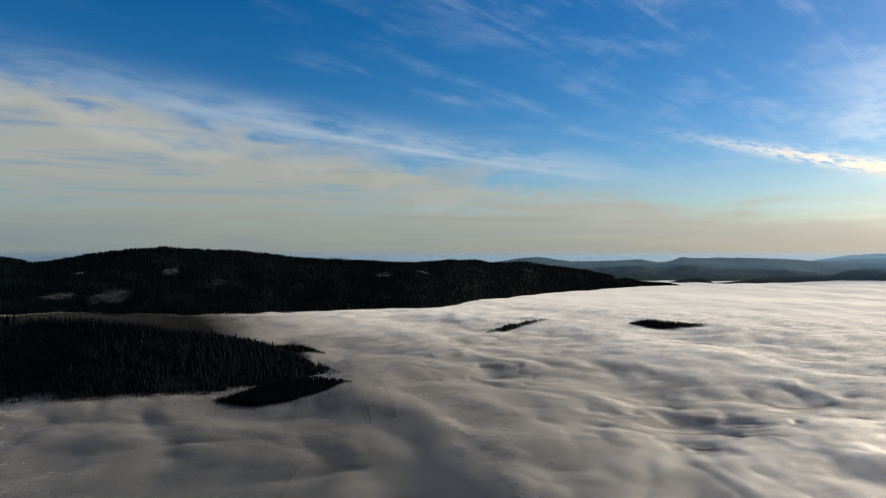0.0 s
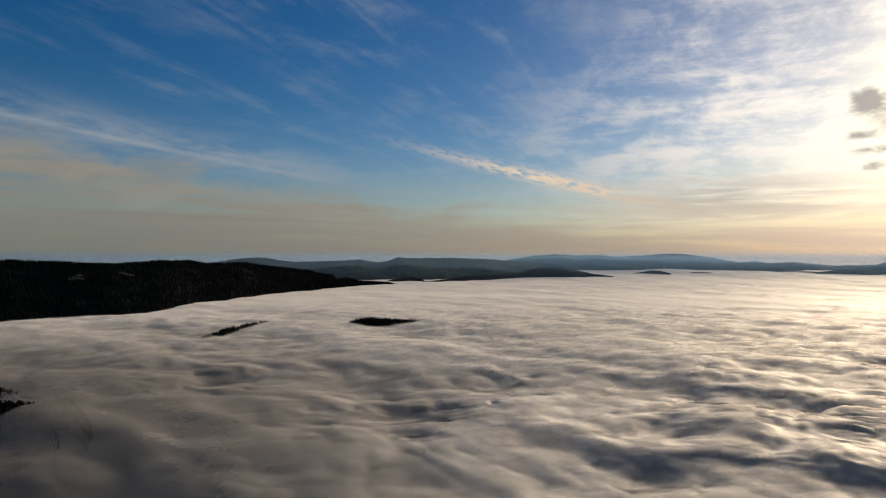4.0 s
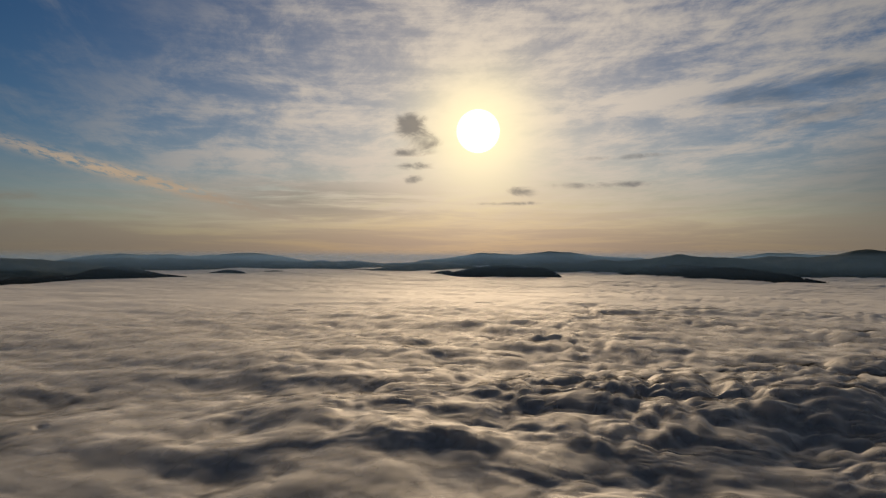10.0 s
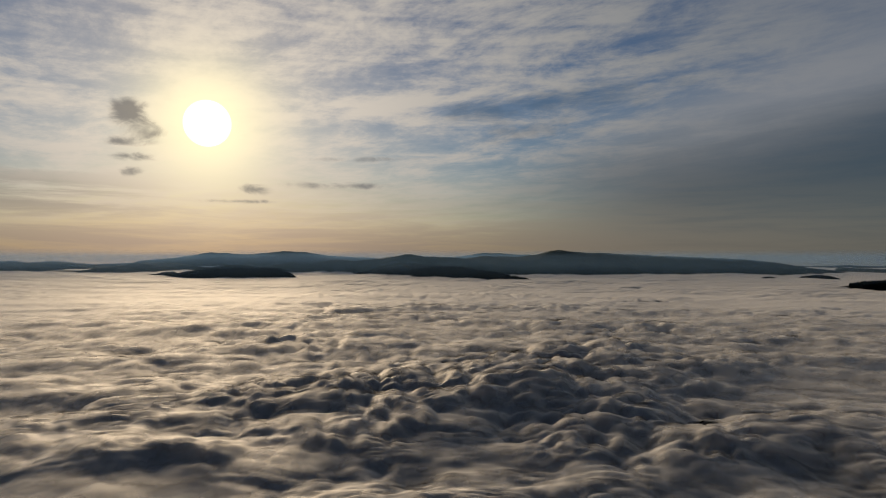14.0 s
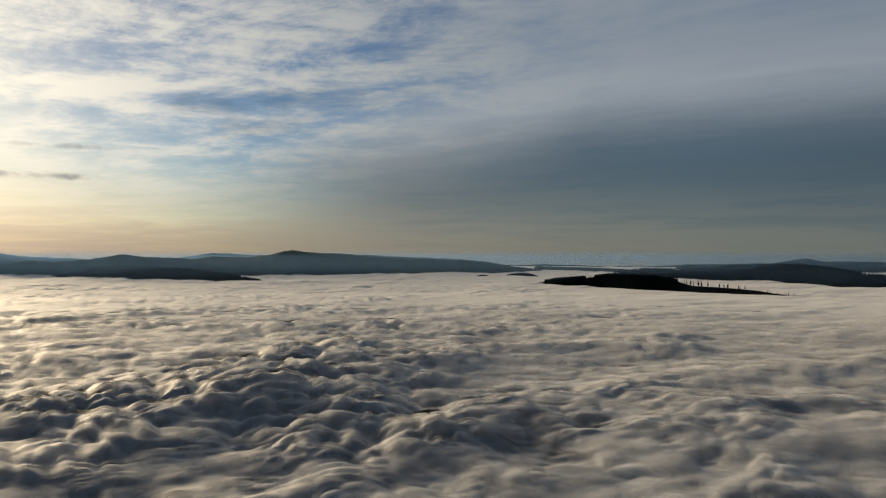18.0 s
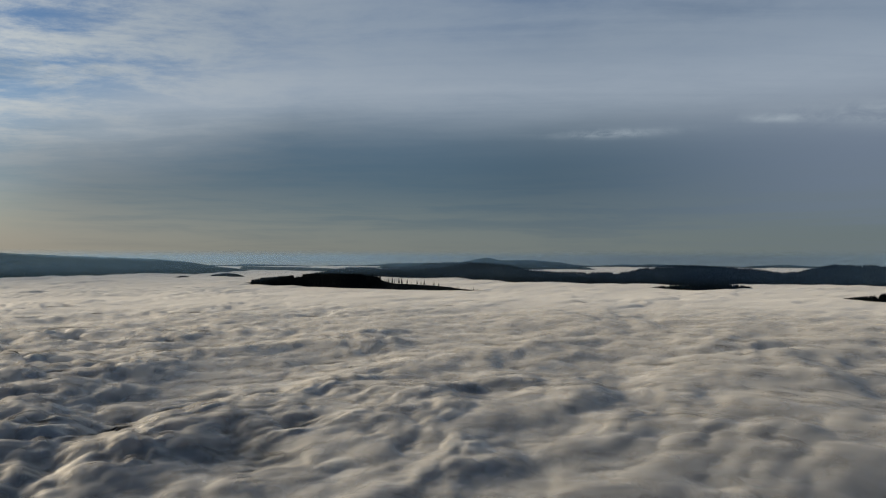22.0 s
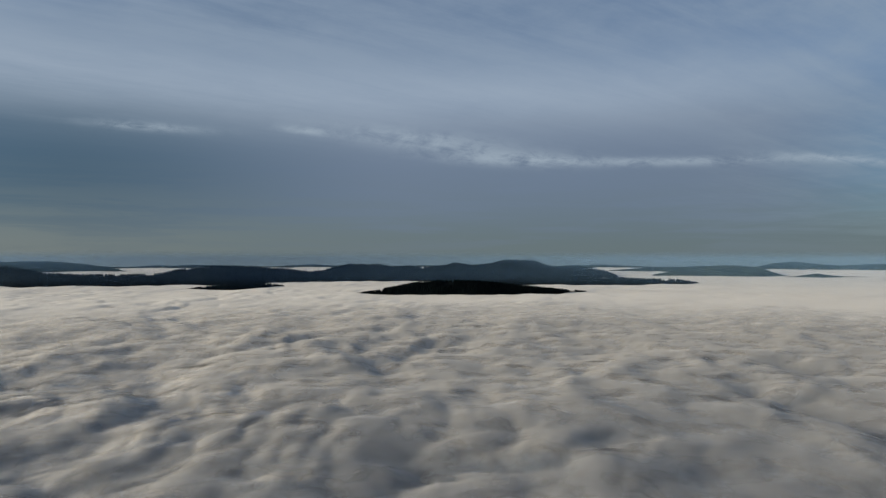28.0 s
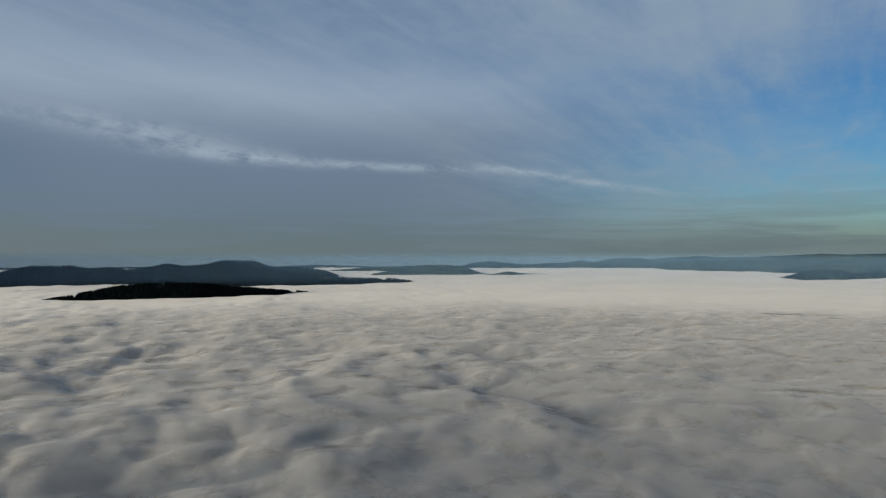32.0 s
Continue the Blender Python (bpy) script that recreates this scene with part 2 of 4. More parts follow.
def make_fog():
    """Cloud tops: light is spread inside, passes through and glances off forwards. Thin places show what lies below; in
    creases and hollows this stands in for shade.
    """
    m = material("fog")
    at = place()
    fluff = noise_at(at, 0.030, 7.0, 0.60)
    stray = node("ShaderNodeVectorMath")
    stray.operation = "MULTIPLY_ADD"
    Wire.tree.links.new(node("ShaderNodeTexNoise", Vector=at, Scale=0.06, Detail=5.0).outputs["Color"], stray.inputs[0])
    stray.inputs[1].default_value = (14.0, 14.0, 14.0)
    Wire.tree.links.new(at.socket, stray.inputs[2])
    cells = node("ShaderNodeTexVoronoi", Vector=Wire(stray.outputs[0]), Scale=0.085)
    crease = Wire(cells.outputs["Distance"])
    billow = stored("billow")
    shape = fluff + (0.6 - crease * crease) * billow * 0.30
    n = bumped(shape, 7.0, billow * 0.60)
    soft_n = bumped(shape, 7.0, billow * 0.28)
    tint = (0.195, 0.24, 0.315, 1.0)
    warm = (0.60, 0.55, 0.50, 1.0)
    d = node("ShaderNodeSubsurfaceScattering", Color=tint, Scale=10.0, Radius=(1.0, 1.0, 1.0), Normal=n)
    d.falloff = "BURLEY"
    t = node("ShaderNodeBsdfTranslucent", Color=warm, Normal=n)
    g = node("ShaderNodeBsdfAnisotropic", Color=(0.95, 0.94, 0.92, 1.0), Roughness=0.78, Normal=soft_n)
    grazing = node("ShaderNodeLayerWeight", Blend=0.5, Normal=soft_n)
    gloss = smooth(Wire(grazing.outputs["Facing"]), 0.34, 1.0) * 0.64 + 0.07
    body = mixed(gloss, mixed(0.27, d.outputs[0], t.outputs[0]), g.outputs[0])
    clear = node("ShaderNodeBsdfTransparent")
    # the crease term thins the seams between puffs to imitate their shade
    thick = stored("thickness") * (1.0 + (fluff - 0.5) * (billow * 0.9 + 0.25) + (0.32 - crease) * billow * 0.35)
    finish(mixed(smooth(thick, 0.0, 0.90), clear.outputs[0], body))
    return m


def make_forest(name, dark, pale):
    m = material(name)
    at = place()
    clumps = noise_at(at, 0.06, 5.0, 0.65)
    stands = noise_at(at, 0.006, 4.0, 0.55)
    tint = blend(smooth(stands * 0.6 + clumps * 0.4, 0.38, 0.62), dark, pale)
    s = node("ShaderNodeBsdfPrincipled", Base_Color=tint, Roughness=0.95, Normal=bumped(clumps, 9.0))
    s.inputs["Specular IOR Level"].default_value = 0.02
    finish(s.outputs[0])
    return m


def make_leaf(name, tint):
    m = material(name)
    info = Wire(Wire.tree.nodes.new("ShaderNodeNewGeometry").outputs["Random Per Island"])
    colour = blend(info, tint, tuple(c * 0.55 for c in tint))
    colour = blend(noise_at(place(), 0.7, 3.0) * 0.5, colour, tuple(c * 1.4 for c in tint))
    s = node("ShaderNodeBsdfPrincipled", Base_Color=colour, Roughness=0.9)
    s.inputs["Specular IOR Level"].default_value = 0.02
    finish(s.outputs[0])
    return m


def make_plain(name, a, b, scale, rough=0.9):
    m = material(name)
    at = place()
    grain = noise_at(at, scale, 5.0, 0.6)
    s = node("ShaderNodeBsdfPrincipled", Base_Color=blend(grain, a, b), Roughness=rough, Normal=bumped(grain, 0.2))
    finish(s.outputs[0])
    return m


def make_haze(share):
    """Morning haze put into a blue-tinted sheet: mostly clear, thinning upwards."""
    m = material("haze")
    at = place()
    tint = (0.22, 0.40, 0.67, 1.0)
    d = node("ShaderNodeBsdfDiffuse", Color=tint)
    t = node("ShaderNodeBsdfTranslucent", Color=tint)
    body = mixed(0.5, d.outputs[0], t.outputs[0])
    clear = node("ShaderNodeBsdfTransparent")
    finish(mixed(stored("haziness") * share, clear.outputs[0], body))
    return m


FOG = make_fog()
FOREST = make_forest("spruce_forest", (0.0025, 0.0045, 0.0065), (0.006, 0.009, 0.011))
# paler copy for far hills, with the haze of distance put into its colour
HAZED_FOREST = make_forest("hazed_forest", (0.018, 0.030, 0.030), (0.040, 0.056, 0.050))
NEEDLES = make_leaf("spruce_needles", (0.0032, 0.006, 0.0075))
BARK = make_plain("spruce_bark", (0.06, 0.045, 0.035), (0.13, 0.10, 0.08), 3.0)
# near-black, so that thinned fog above it reads as shaded
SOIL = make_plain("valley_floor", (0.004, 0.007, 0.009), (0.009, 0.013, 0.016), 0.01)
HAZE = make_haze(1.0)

# ---- terrain ----
# Ridges and islands of the range: bearing, distance of the foot at the fog's edge, distance and height of the crest.
RIDGES = {
    "long_mountain": [(-34.06, 1829, 2529, 123.4), (-32.26, 1792, 2446, 109.3), (-30.83, 1782, 2429, 109.1), (-28.48, 1758, 2458, 132.6), (-26.02, 1720, 2420, 145.8), (-23.2, 1698, 2398, 155.6), (-20.26, 1680, 2380, 148.3), (-16.16, 1675, 2375, 140.8), (-11.88, 1678, 2311, 117.4), (-7.52, 1691, 2289, 111.6), (-2.47, 1714, 2271, 103.9), (0.59, 1828, 2372, 110.9), (2.81, 1987, 2483, 110), (4.49, 2094, 2527, 98.8), (6.98, 2279, 2685, 101.6), (8.87, 2426, 2763, 86.8), (12.4, 2649, 2890, 63.5), (15.01, 2828, 2958, 33.1), (17.06, 2964, 3012, 10.1), (19.07, 3025, 3046, 2.8)],
    "near_ridge": [(-37.92, 800, 1222, 37.3), (-34.04, 760, 1124, 43.6), (-30.51, 730, 1014, 45.8), (-28.04, 715, 962, 46.7), (-24.83, 700, 915, 42.8), (-22.47, 700, 893, 37.6), (-19.76, 705, 882, 32.2), (-17.72, 715, 886, 24.8), (-15.64, 730, 884, 18.1), (-13.74, 745, 868, 8.9), (-10.91, 745, 822, -4.8), (-8.52, 738, 770, -7.7), (-7.79, 733, 745, -9.2), (-5.5, 726, 738, -11.8)],
    "near_knoll": [(-19.17, 650, 662, -4.3), (-16.67, 646, 670, 1.9), (-14.66, 634, 678, 8.1), (-12.8, 630, 675, 12.3), (-10.44, 629, 674, 11.3), (-8.03, 639, 675, 5.8), (-6.82, 663, 675, -2.8)],
    "back_spur": [(-14.67, 983, 1007, -4.1), (-13, 959, 999, 1.1), (-11.87, 960, 997, -1.7), (-10.2, 944, 956, -7.5)],
    "left_islet": [(3.75, 1173, 1185, -8.4), (5.47, 1229, 1254, -1.2), (6.98, 1301, 1326, -1.6), (8.38, 1349, 1374, -1.2), (9.83, 1400, 1412, -6.8)],
    "right_islet": [(15.78, 1365, 1377, -5.8), (16.38, 1337, 1365, 0.3), (17.6, 1325, 1360, 3.9), (19.28, 1317, 1352, 1.5), (21.45, 1336, 1359, -1.7), (23.56, 1367, 1379, -7.1)],
    "pale_ridge_1": [(3.67, 3773, 3976, 86.4), (5.11, 3753, 4016, 102.9), (6.98, 3727, 4027, 120.3), (8.52, 3708, 4008, 126.2), (10.92, 3679, 3943, 101.3), (12.99, 3656, 3859, 83)],
    "blue_ridge_1": [(8.92, 3388, 3766, 80.6), (10.92, 3394, 3871, 102), (13.84, 3356, 3847, 104.4), (16.88, 3321, 3821, 113.2), (18.31, 3343, 3792, 97.5), (19.12, 3336, 3813, 103.3), (20.04, 3327, 3827, 125.2), (21.89, 3350, 3850, 121.7), (24.24, 3372, 3872, 124.6), (28.57, 3465, 3928, 114), (31.01, 3614, 3936, 93.4), (33.72, 3765, 3919, 66.4), (35.94, 3803, 3845, 44.4)],
    "peak_ridge": [(28.08, 4011, 4198, 90.7), (29.54, 4007, 4266, 108), (32, 4002, 4352, 137.1), (33.72, 4000, 4350, 144.5), (35.65, 4038, 4388, 136.9), (37.18, 4038, 4388, 140.6), (38.91, 4038, 4369, 129.2), (41.36, 4079, 4429, 140.4), (43.07, 4121, 4471, 151.8), (44.76, 4124, 4474, 144.1), (46.2, 4127, 4415, 125.2), (48.33, 4095, 4282, 96.9), (49.5, 4061, 4291, 104.1), (50.43, 4065, 4252, 93.9), (52.04, 4072, 4287, 100.9), (53.61, 4116, 4275, 90.8), (55.38, 4199, 4271, 77.4)],
    "cone_hill": [(19.13, 3223, 3235, 12.6), (20.04, 3214, 3260, 24.6), (21.19, 3242, 3302, 33.4), (21.89, 3236, 3282, 25.5), (22.45, 3193, 3205, 11.8)],
    "low_hills": [(22.36, 3194, 3206, 9.1), (24.24, 3218, 3246, 20.2), (26.63, 3319, 3388, 39.8), (30.52, 3459, 3521, 44), (31.75, 3495, 3605, 66.2), (32.88, 3531, 3651, 80.9), (33.97, 3530, 3650, 77.7), (35.65, 3568, 3644, 55.7), (37.52, 3607, 3619, 28.2)],
    "tiny_islet_1": [(40.28, 3805, 3817, 39.4), (41.6, 3807, 3852, 55.2), (42.34, 3769, 3814, 52.9), (43.16, 3771, 3783, 40.8)],
    "tiny_islet_2": [(44.66, 3853, 3865, 42.2), (45.48, 3855, 3895, 48.2), (46.2, 3858, 3870, 42.5)],
    "strip_islet": [(35.94, 3607, 3622, 32.1), (37.18, 3607, 3647, 37.6), (38.51, 3568, 3580, 27.3)],
    "mid_hill": [(50.89, 4029, 4042, 52.5), (53.83, 3931, 3972, 52), (55.38, 3904, 4026, 67.9), (57.11, 3916, 4106, 83.7), (58.18, 3924, 4124, 93.7), (59.64, 3972, 4172, 90.3), (60.86, 4017, 4193, 87.2), (62.26, 4028, 4123, 69.6), (63.62, 4040, 4081, 58.7)],
    "fringe_islet": [(58.89, 3678, 3690, 31.5), (59.63, 3721, 3761, 44.8), (60.45, 3765, 3805, 47.3), (61.06, 3735, 3747, 34.5)],
    "dark_hill": [(58.55, 3735, 3747, 25.6), (60.8, 3604, 3646, 33.1), (62.4, 3517, 3634, 53.8), (64.27, 3503, 3663, 74), (65.45, 3496, 3656, 76.9), (67.12, 3486, 3637, 64.5), (68.56, 3479, 3621, 61.3), (69.63, 3513, 3580, 37.4), (70.16, 3472, 3484, 16)],
    "behind_hill": [(66.16, 3799, 3858, 63.2), (68.08, 3791, 3876, 75.5), (70.01, 3784, 3902, 91.4), (71.48, 3818, 3910, 81), (72.95, 3815, 3953, 104), (73.69, 3813, 3965, 110.6), (74.92, 3811, 3943, 100.5), (77.39, 3731, 3902, 114.2), (79.46, 3692, 3892, 141.1), (81.34, 3693, 3893, 127.6), (84.27, 3660, 3857, 121), (86.45, 3666, 3811, 95.3), (88.6, 3636, 3735, 71.2)],
    "wedge_hill": [(74.92, 3733, 3745, 28.7), (76.15, 3653, 3716, 39), (77.88, 3574, 3773, 73.3), (79.36, 3535, 3735, 80.3), (81.33, 3459, 3659, 75.1), (84.27, 3388, 3588, 64.2), (87.64, 3324, 3450, 38.1), (90.38, 3302, 3314, 9.3)],
    "dome_mountain": [(82.81, 3618, 3905, 100.7), (86.45, 3628, 4019, 130.5), (89.07, 3638, 4006, 123.7), (90.95, 3648, 4074, 140.5), (92.11, 3655, 4105, 164.4), (92.8, 3659, 4109, 167.7), (94.61, 3671, 4121, 153.9), (98.13, 3698, 4135, 143.5), (101.08, 3725, 4116, 130.3), (105.07, 3767, 4124, 121), (108.07, 3803, 4113, 109.2), (110.2, 3830, 4072, 92.5), (111.89, 3853, 4003, 71.4), (113.52, 3908, 3988, 59.1)],
    "pale_ridge_2": [(57.88, 4258, 4310, 100), (60.57, 4245, 4322, 117), (63.33, 4233, 4353, 152.9), (64.74, 4227, 4345, 145.5), (66.16, 4222, 4330, 138.1), (69.04, 4214, 4334, 160.2), (70.99, 4209, 4329, 152.7), (72.95, 4206, 4303, 130.4), (76.9, 4201, 4278, 115.5)],
    "pale_ridge_3": [(83.78, 4281, 4360, 122.3), (86.45, 4285, 4385, 148.3), (88.12, 4288, 4388, 144.4), (90.48, 4294, 4393, 136.9)],
    "dot_islet_1": [(108.71, 3577, 3589, 26.7), (109.21, 3585, 3615, 31.8), (109.77, 3594, 3606, 27.5)],
    "dot_islet_2": [(111.44, 3662, 3674, 33), (112.52, 3622, 3662, 42.7), (113.26, 3583, 3623, 40.7), (114, 3583, 3595, 29.1)],
    "ridge_island": [(113.81, 3152, 3164, 1.6), (115.48, 3036, 3090, 23.3), (117.44, 2963, 3040, 33.1), (119.39, 2892, 2999, 45), (121.8, 2750, 2860, 49.4), (123.71, 2724, 2834, 45.7), (125.12, 2698, 2805, 37.6), (126.51, 2673, 2746, 21.7), (129.24, 2666, 2725, 15), (131.46, 2621, 2670, 10), (133.19, 2538, 2567, 1.5), (135.09, 2499, 2511, -7.9)],
    "long_back_ridge": [(120.11, 3579, 3648, 35.6), (121.98, 3549, 3689, 54.8), (122.74, 3572, 3729, 61.9), (126.33, 3522, 3688, 63.1), (127.99, 3501, 3676, 65.2), (129.69, 3445, 3688, 84.9), (131.43, 3425, 3675, 90.4), (134.57, 3318, 3568, 90.6), (136.88, 3183, 3433, 77.2), (138.76, 3167, 3359, 55.2), (141.14, 3150, 3316, 47), (143.56, 3136, 3302, 46.6), (146.5, 3124, 3307, 51.6), (147.97, 3119, 3355, 67.5), (150.64, 3115, 3365, 84.5), (153.41, 3154, 3404, 80.8), (156.35, 3236, 3454, 68.2), (158.3, 3280, 3437, 51), (160.23, 3326, 3527, 67.2), (161.67, 3294, 3544, 88.1)],
    "knobbed_ridge": [(159.27, 3284, 3413, 51.7), (160.47, 3289, 3468, 71.2), (161.76, 3295, 3525, 91.3), (163.09, 3264, 3487, 86), (164.03, 3231, 3469, 89.2), (165.42, 3241, 3442, 75.3), (166.8, 3252, 3467, 80.9), (168.16, 3263, 3457, 72.8), (169.94, 3317, 3525, 80.8), (170.81, 3326, 3570, 94.8), (172.11, 3339, 3555, 83.7), (173.8, 3358, 3588, 89.4), (175.25, 3375, 3625, 112.1), (176.46, 3426, 3676, 106.2), (177.65, 3441, 3691, 109.1), (178.62, 3455, 3670, 87), (179.57, 3468, 3648, 73.8), (181.61, 3498, 3678, 74.4), (182.69, 3548, 3691, 63.9), (183.74, 3597, 3698, 51.2)],
    "haze_ridge_1": [(113.96, 4032, 4182, 69.5), (116.58, 3996, 4146, 64.6), (118.67, 3968, 4118, 63.1), (121.22, 3936, 4044, 56.1), (123.91, 3905, 3948, 46.6)],
    "haze_ridge_2": [(125.92, 4097, 4160, 85.4), (132.32, 4085, 4160, 92.5), (134.8, 4070, 4190, 126.1), (135.95, 4063, 4163, 105.2), (138.76, 4049, 4156, 108.1), (141.14, 4039, 4120, 93.9), (143.56, 4030, 4055, 62.9)],
    "small_spur": [(148.37, 2884, 2896, -5), (149.7, 2842, 2871, 5.9), (151.43, 2840, 2890, 14.9), (153.9, 2880, 2930, 18.3), (155.12, 2961, 2989, 8.4), (156.2, 3002, 3014, -0.2)],
    "dark_island": [(162.42, 2416, 2428, -7.7), (164.02, 2361, 2387, 5.5), (166.34, 2351, 2411, 25.4), (168.15, 2339, 2419, 35.9), (170.37, 2336, 2416, 43), (172.1, 2330, 2410, 40.3), (174.21, 2364, 2443, 34.5), (175.84, 2393, 2456, 25.6), (177.44, 2425, 2476, 18.5), (179.37, 2469, 2501, 7.9), (182.14, 2604, 2616, -7.8)],
    "long_tongue": [(169.08, 3058, 3124, 22), (171.15, 3026, 3122, 32.7), (173.29, 3033, 3153, 45.5), (175.48, 3005, 3125, 50.2), (176.83, 3027, 3147, 49), (180.04, 3034, 3148, 42.4), (182.87, 3089, 3185, 37.7), (186.72, 3145, 3211, 27.6), (189.66, 3214, 3262, 22.7), (190.94, 3289, 3301, 9.8)],
    "outer_hill_1": [(187.7, 3804, 3822, 39.8), (189.17, 3761, 3834, 55.7), (190.64, 3759, 3850, 61.8), (192.12, 3758, 3908, 87.5), (193.8, 3757, 3907, 90.9), (195.58, 3758, 3903, 80.8), (197.06, 3798, 3834, 45.6), (197.84, 3799, 3811, 33.1)],
    "outer_hill_2": [(184.06, 4046, 4059, 53.8), (186.72, 4039, 4117, 69.6), (189.17, 4035, 4125, 76.2), (192.61, 4032, 4109, 69.2)],
    "outer_islet": [(197.16, 3720, 3732, 28.8), (198.53, 3722, 3747, 44.6), (199.51, 3724, 3759, 54.1), (200.49, 3766, 3786, 44), (202.91, 3812, 3824, 33.8)],
    "rear_range": [(195.58, 4228, 4272, 81.1), (196.56, 4267, 4347, 98.8), (198.04, 4268, 4374, 109.9), (199.02, 4269, 4349, 98.9), (200.98, 4272, 4325, 88.2), (204.35, 4279, 4359, 99.3), (205.78, 4283, 4398, 114), (206.72, 4286, 4365, 99.6), (208.12, 4290, 4432, 125.2), (210.41, 4261, 4420, 129), (211.32, 4227, 4378, 122), (213.54, 4164, 4368, 136.4), (214.84, 4135, 4356, 139.9), (217.79, 4083, 4304, 133.1), (221.78, 4011, 4294, 146.5), (223.67, 3962, 4262, 155.8), (225.5, 3949, 4249, 149.3), (227.87, 3945, 4245, 155.1)],
    "rear_island": [(220.92, 3689, 3701, 25), (221.77, 3665, 3699, 37.2), (222.54, 3606, 3692, 57.6), (223.67, 3622, 3712, 66.3), (225.13, 3643, 3733, 64.2), (225.91, 3688, 3746, 48.1), (227.86, 3783, 3858, 61.3), (229.58, 3809, 3884, 62.3)],
}


def fog_level(r):
    """Height of the fog's top at a distance; it banks up gently towards the far hills."""
    r = np.asarray(r, float)
    fall = np.where(r < 2400, EYE / np.maximum(r, 1.0), 0.0583333 - 2.2e-5 * (r - 2400))
    edge = np.clip(r - 4250, 0, None)
    return np.where(r < 1.0, 0.0, EYE - r * fall - 0.12 * edge)


def hash_grid(ix, iy, seed):
    h = (ix * 374761393 + iy * 668265263 + seed * 974634777) & 0xFFFFFFFF
    h = ((h ^ (h >> 13)) * 1274126177) & 0xFFFFFFFF
    return (h ^ (h >> 16)) & 0xFFFFFFFF


def lattice(x, y, seed):
    """Gradient noise, about -0.7 to 0.7."""
    x0, y0 = np.floor(x).astype(np.int64), np.floor(y).astype(np.int64)
    fx, fy = x - x0, y - y0
    u, v = fx * fx * fx * (fx * (fx * 6 - 15) + 10), fy * fy * fy * (fy * (fy * 6 - 15) + 10)
    total = 0.0
    for i in (0, 1):
        for j in (0, 1):
            a = hash_grid(x0 + i, y0 + j, seed) * (2 * math.pi / 4294967296.0)
            g = np.cos(a) * (fx - i) + np.sin(a) * (fy - j)
            total = total + g * (u if i else 1 - u) * (v if j else 1 - v)
    return total


def fbm(x, y, seed, octaves=4, gain=0.5):
    total, amp = 0.0, 1.0
    for k in range(octaves):
        total = total + amp * lattice(x, y, seed + k)
        x, y, amp = x * 2.03 + 11.7, y * 2.03 - 5.1, amp * gain
    return total


def lumps(x, y, seed):
    """Rounded heads packed side by side, 0 in the creases and 1 on top."""
    x0, y0 = np.floor(x).astype(np.int64), np.floor(y).astype(np.int64)
    soft = np.full(x.shape, 1e-9)
    for i in (-1, 0, 1):
        for j in (-1, 0, 1):
            cx, cy = x0 + i, y0 + j
            px = cx + 0.12 + 0.76 * hash_grid(cx, cy, seed) / 4294967296.0
            py = cy + 0.12 + 0.76 * hash_grid(cx, cy, seed + 3) / 4294967296.0
            size = 0.65 + 0.8 * hash_grid(cx, cy, seed + 5) / 4294967296.0
            soft = soft + np.exp(-12.0 * ((x - px) ** 2 + (y - py) ** 2) / size)
    return np.clip(1.02 + np.log(soft) / 12.0, 0, 1.05)


def ridge_curves(rows):
    """Smooth lines through a ridge's survey rows; the ends run down under the fog."""
    a = np.array(rows, float)
    first, last = a[0].copy(), a[-1].copy()
    pad = max(0.25, 0.04 * (a[-1, 0] - a[0, 0]))
    first[0] -= pad
    last[0] += pad
    first[3] -= 25
    last[3] -= 25
    return np.vstack([first, a, last])


def ridge_height(table, bearing, r, seed):
    """Height of a ridge's ground at bearings and distances; far below where there is none."""
    foot = np.interp(bearing, table[:, 0], table[:, 1])
    crest = np.interp(bearing, table[:, 0], table[:, 2])
    top = np.interp(bearing, table[:, 0], table[:, 3])
    rise = np.maximum(top - fog_level(foot), 4.0)
    u = (crest - r) / np.maximum(crest - foot, 5.0)
    x, y = r * np.sin(np.radians(bearing)), r * np.cos(np.radians(bearing))
    drop = np.maximum(1.4 * rise, 0.28 * np.maximum(crest - foot, 5.0))
    front = top - rise * np.minimum(np.abs(u), 1) ** 1.25 - drop * np.maximum(u - 1, 0)
    back = top - rise * np.abs(u) ** 1.2 * 0.9
    gully = fbm(x / 180.0, y / 180.0, seed, 4) * np.minimum(rise * 0.26, 18) * np.clip(np.abs(u) * 2.5, 0.12, 1.0)
    gully = gully + fbm(x / 70.0, y / 70.0, seed + 5, 3) * np.minimum(rise * 0.05, 4.5)
    z = np.where(u >= 0, front, back) + gully
    inside = (bearing > table[0, 0]) & (bearing < table[-1, 0])
    return np.where(inside, z, -500.0)


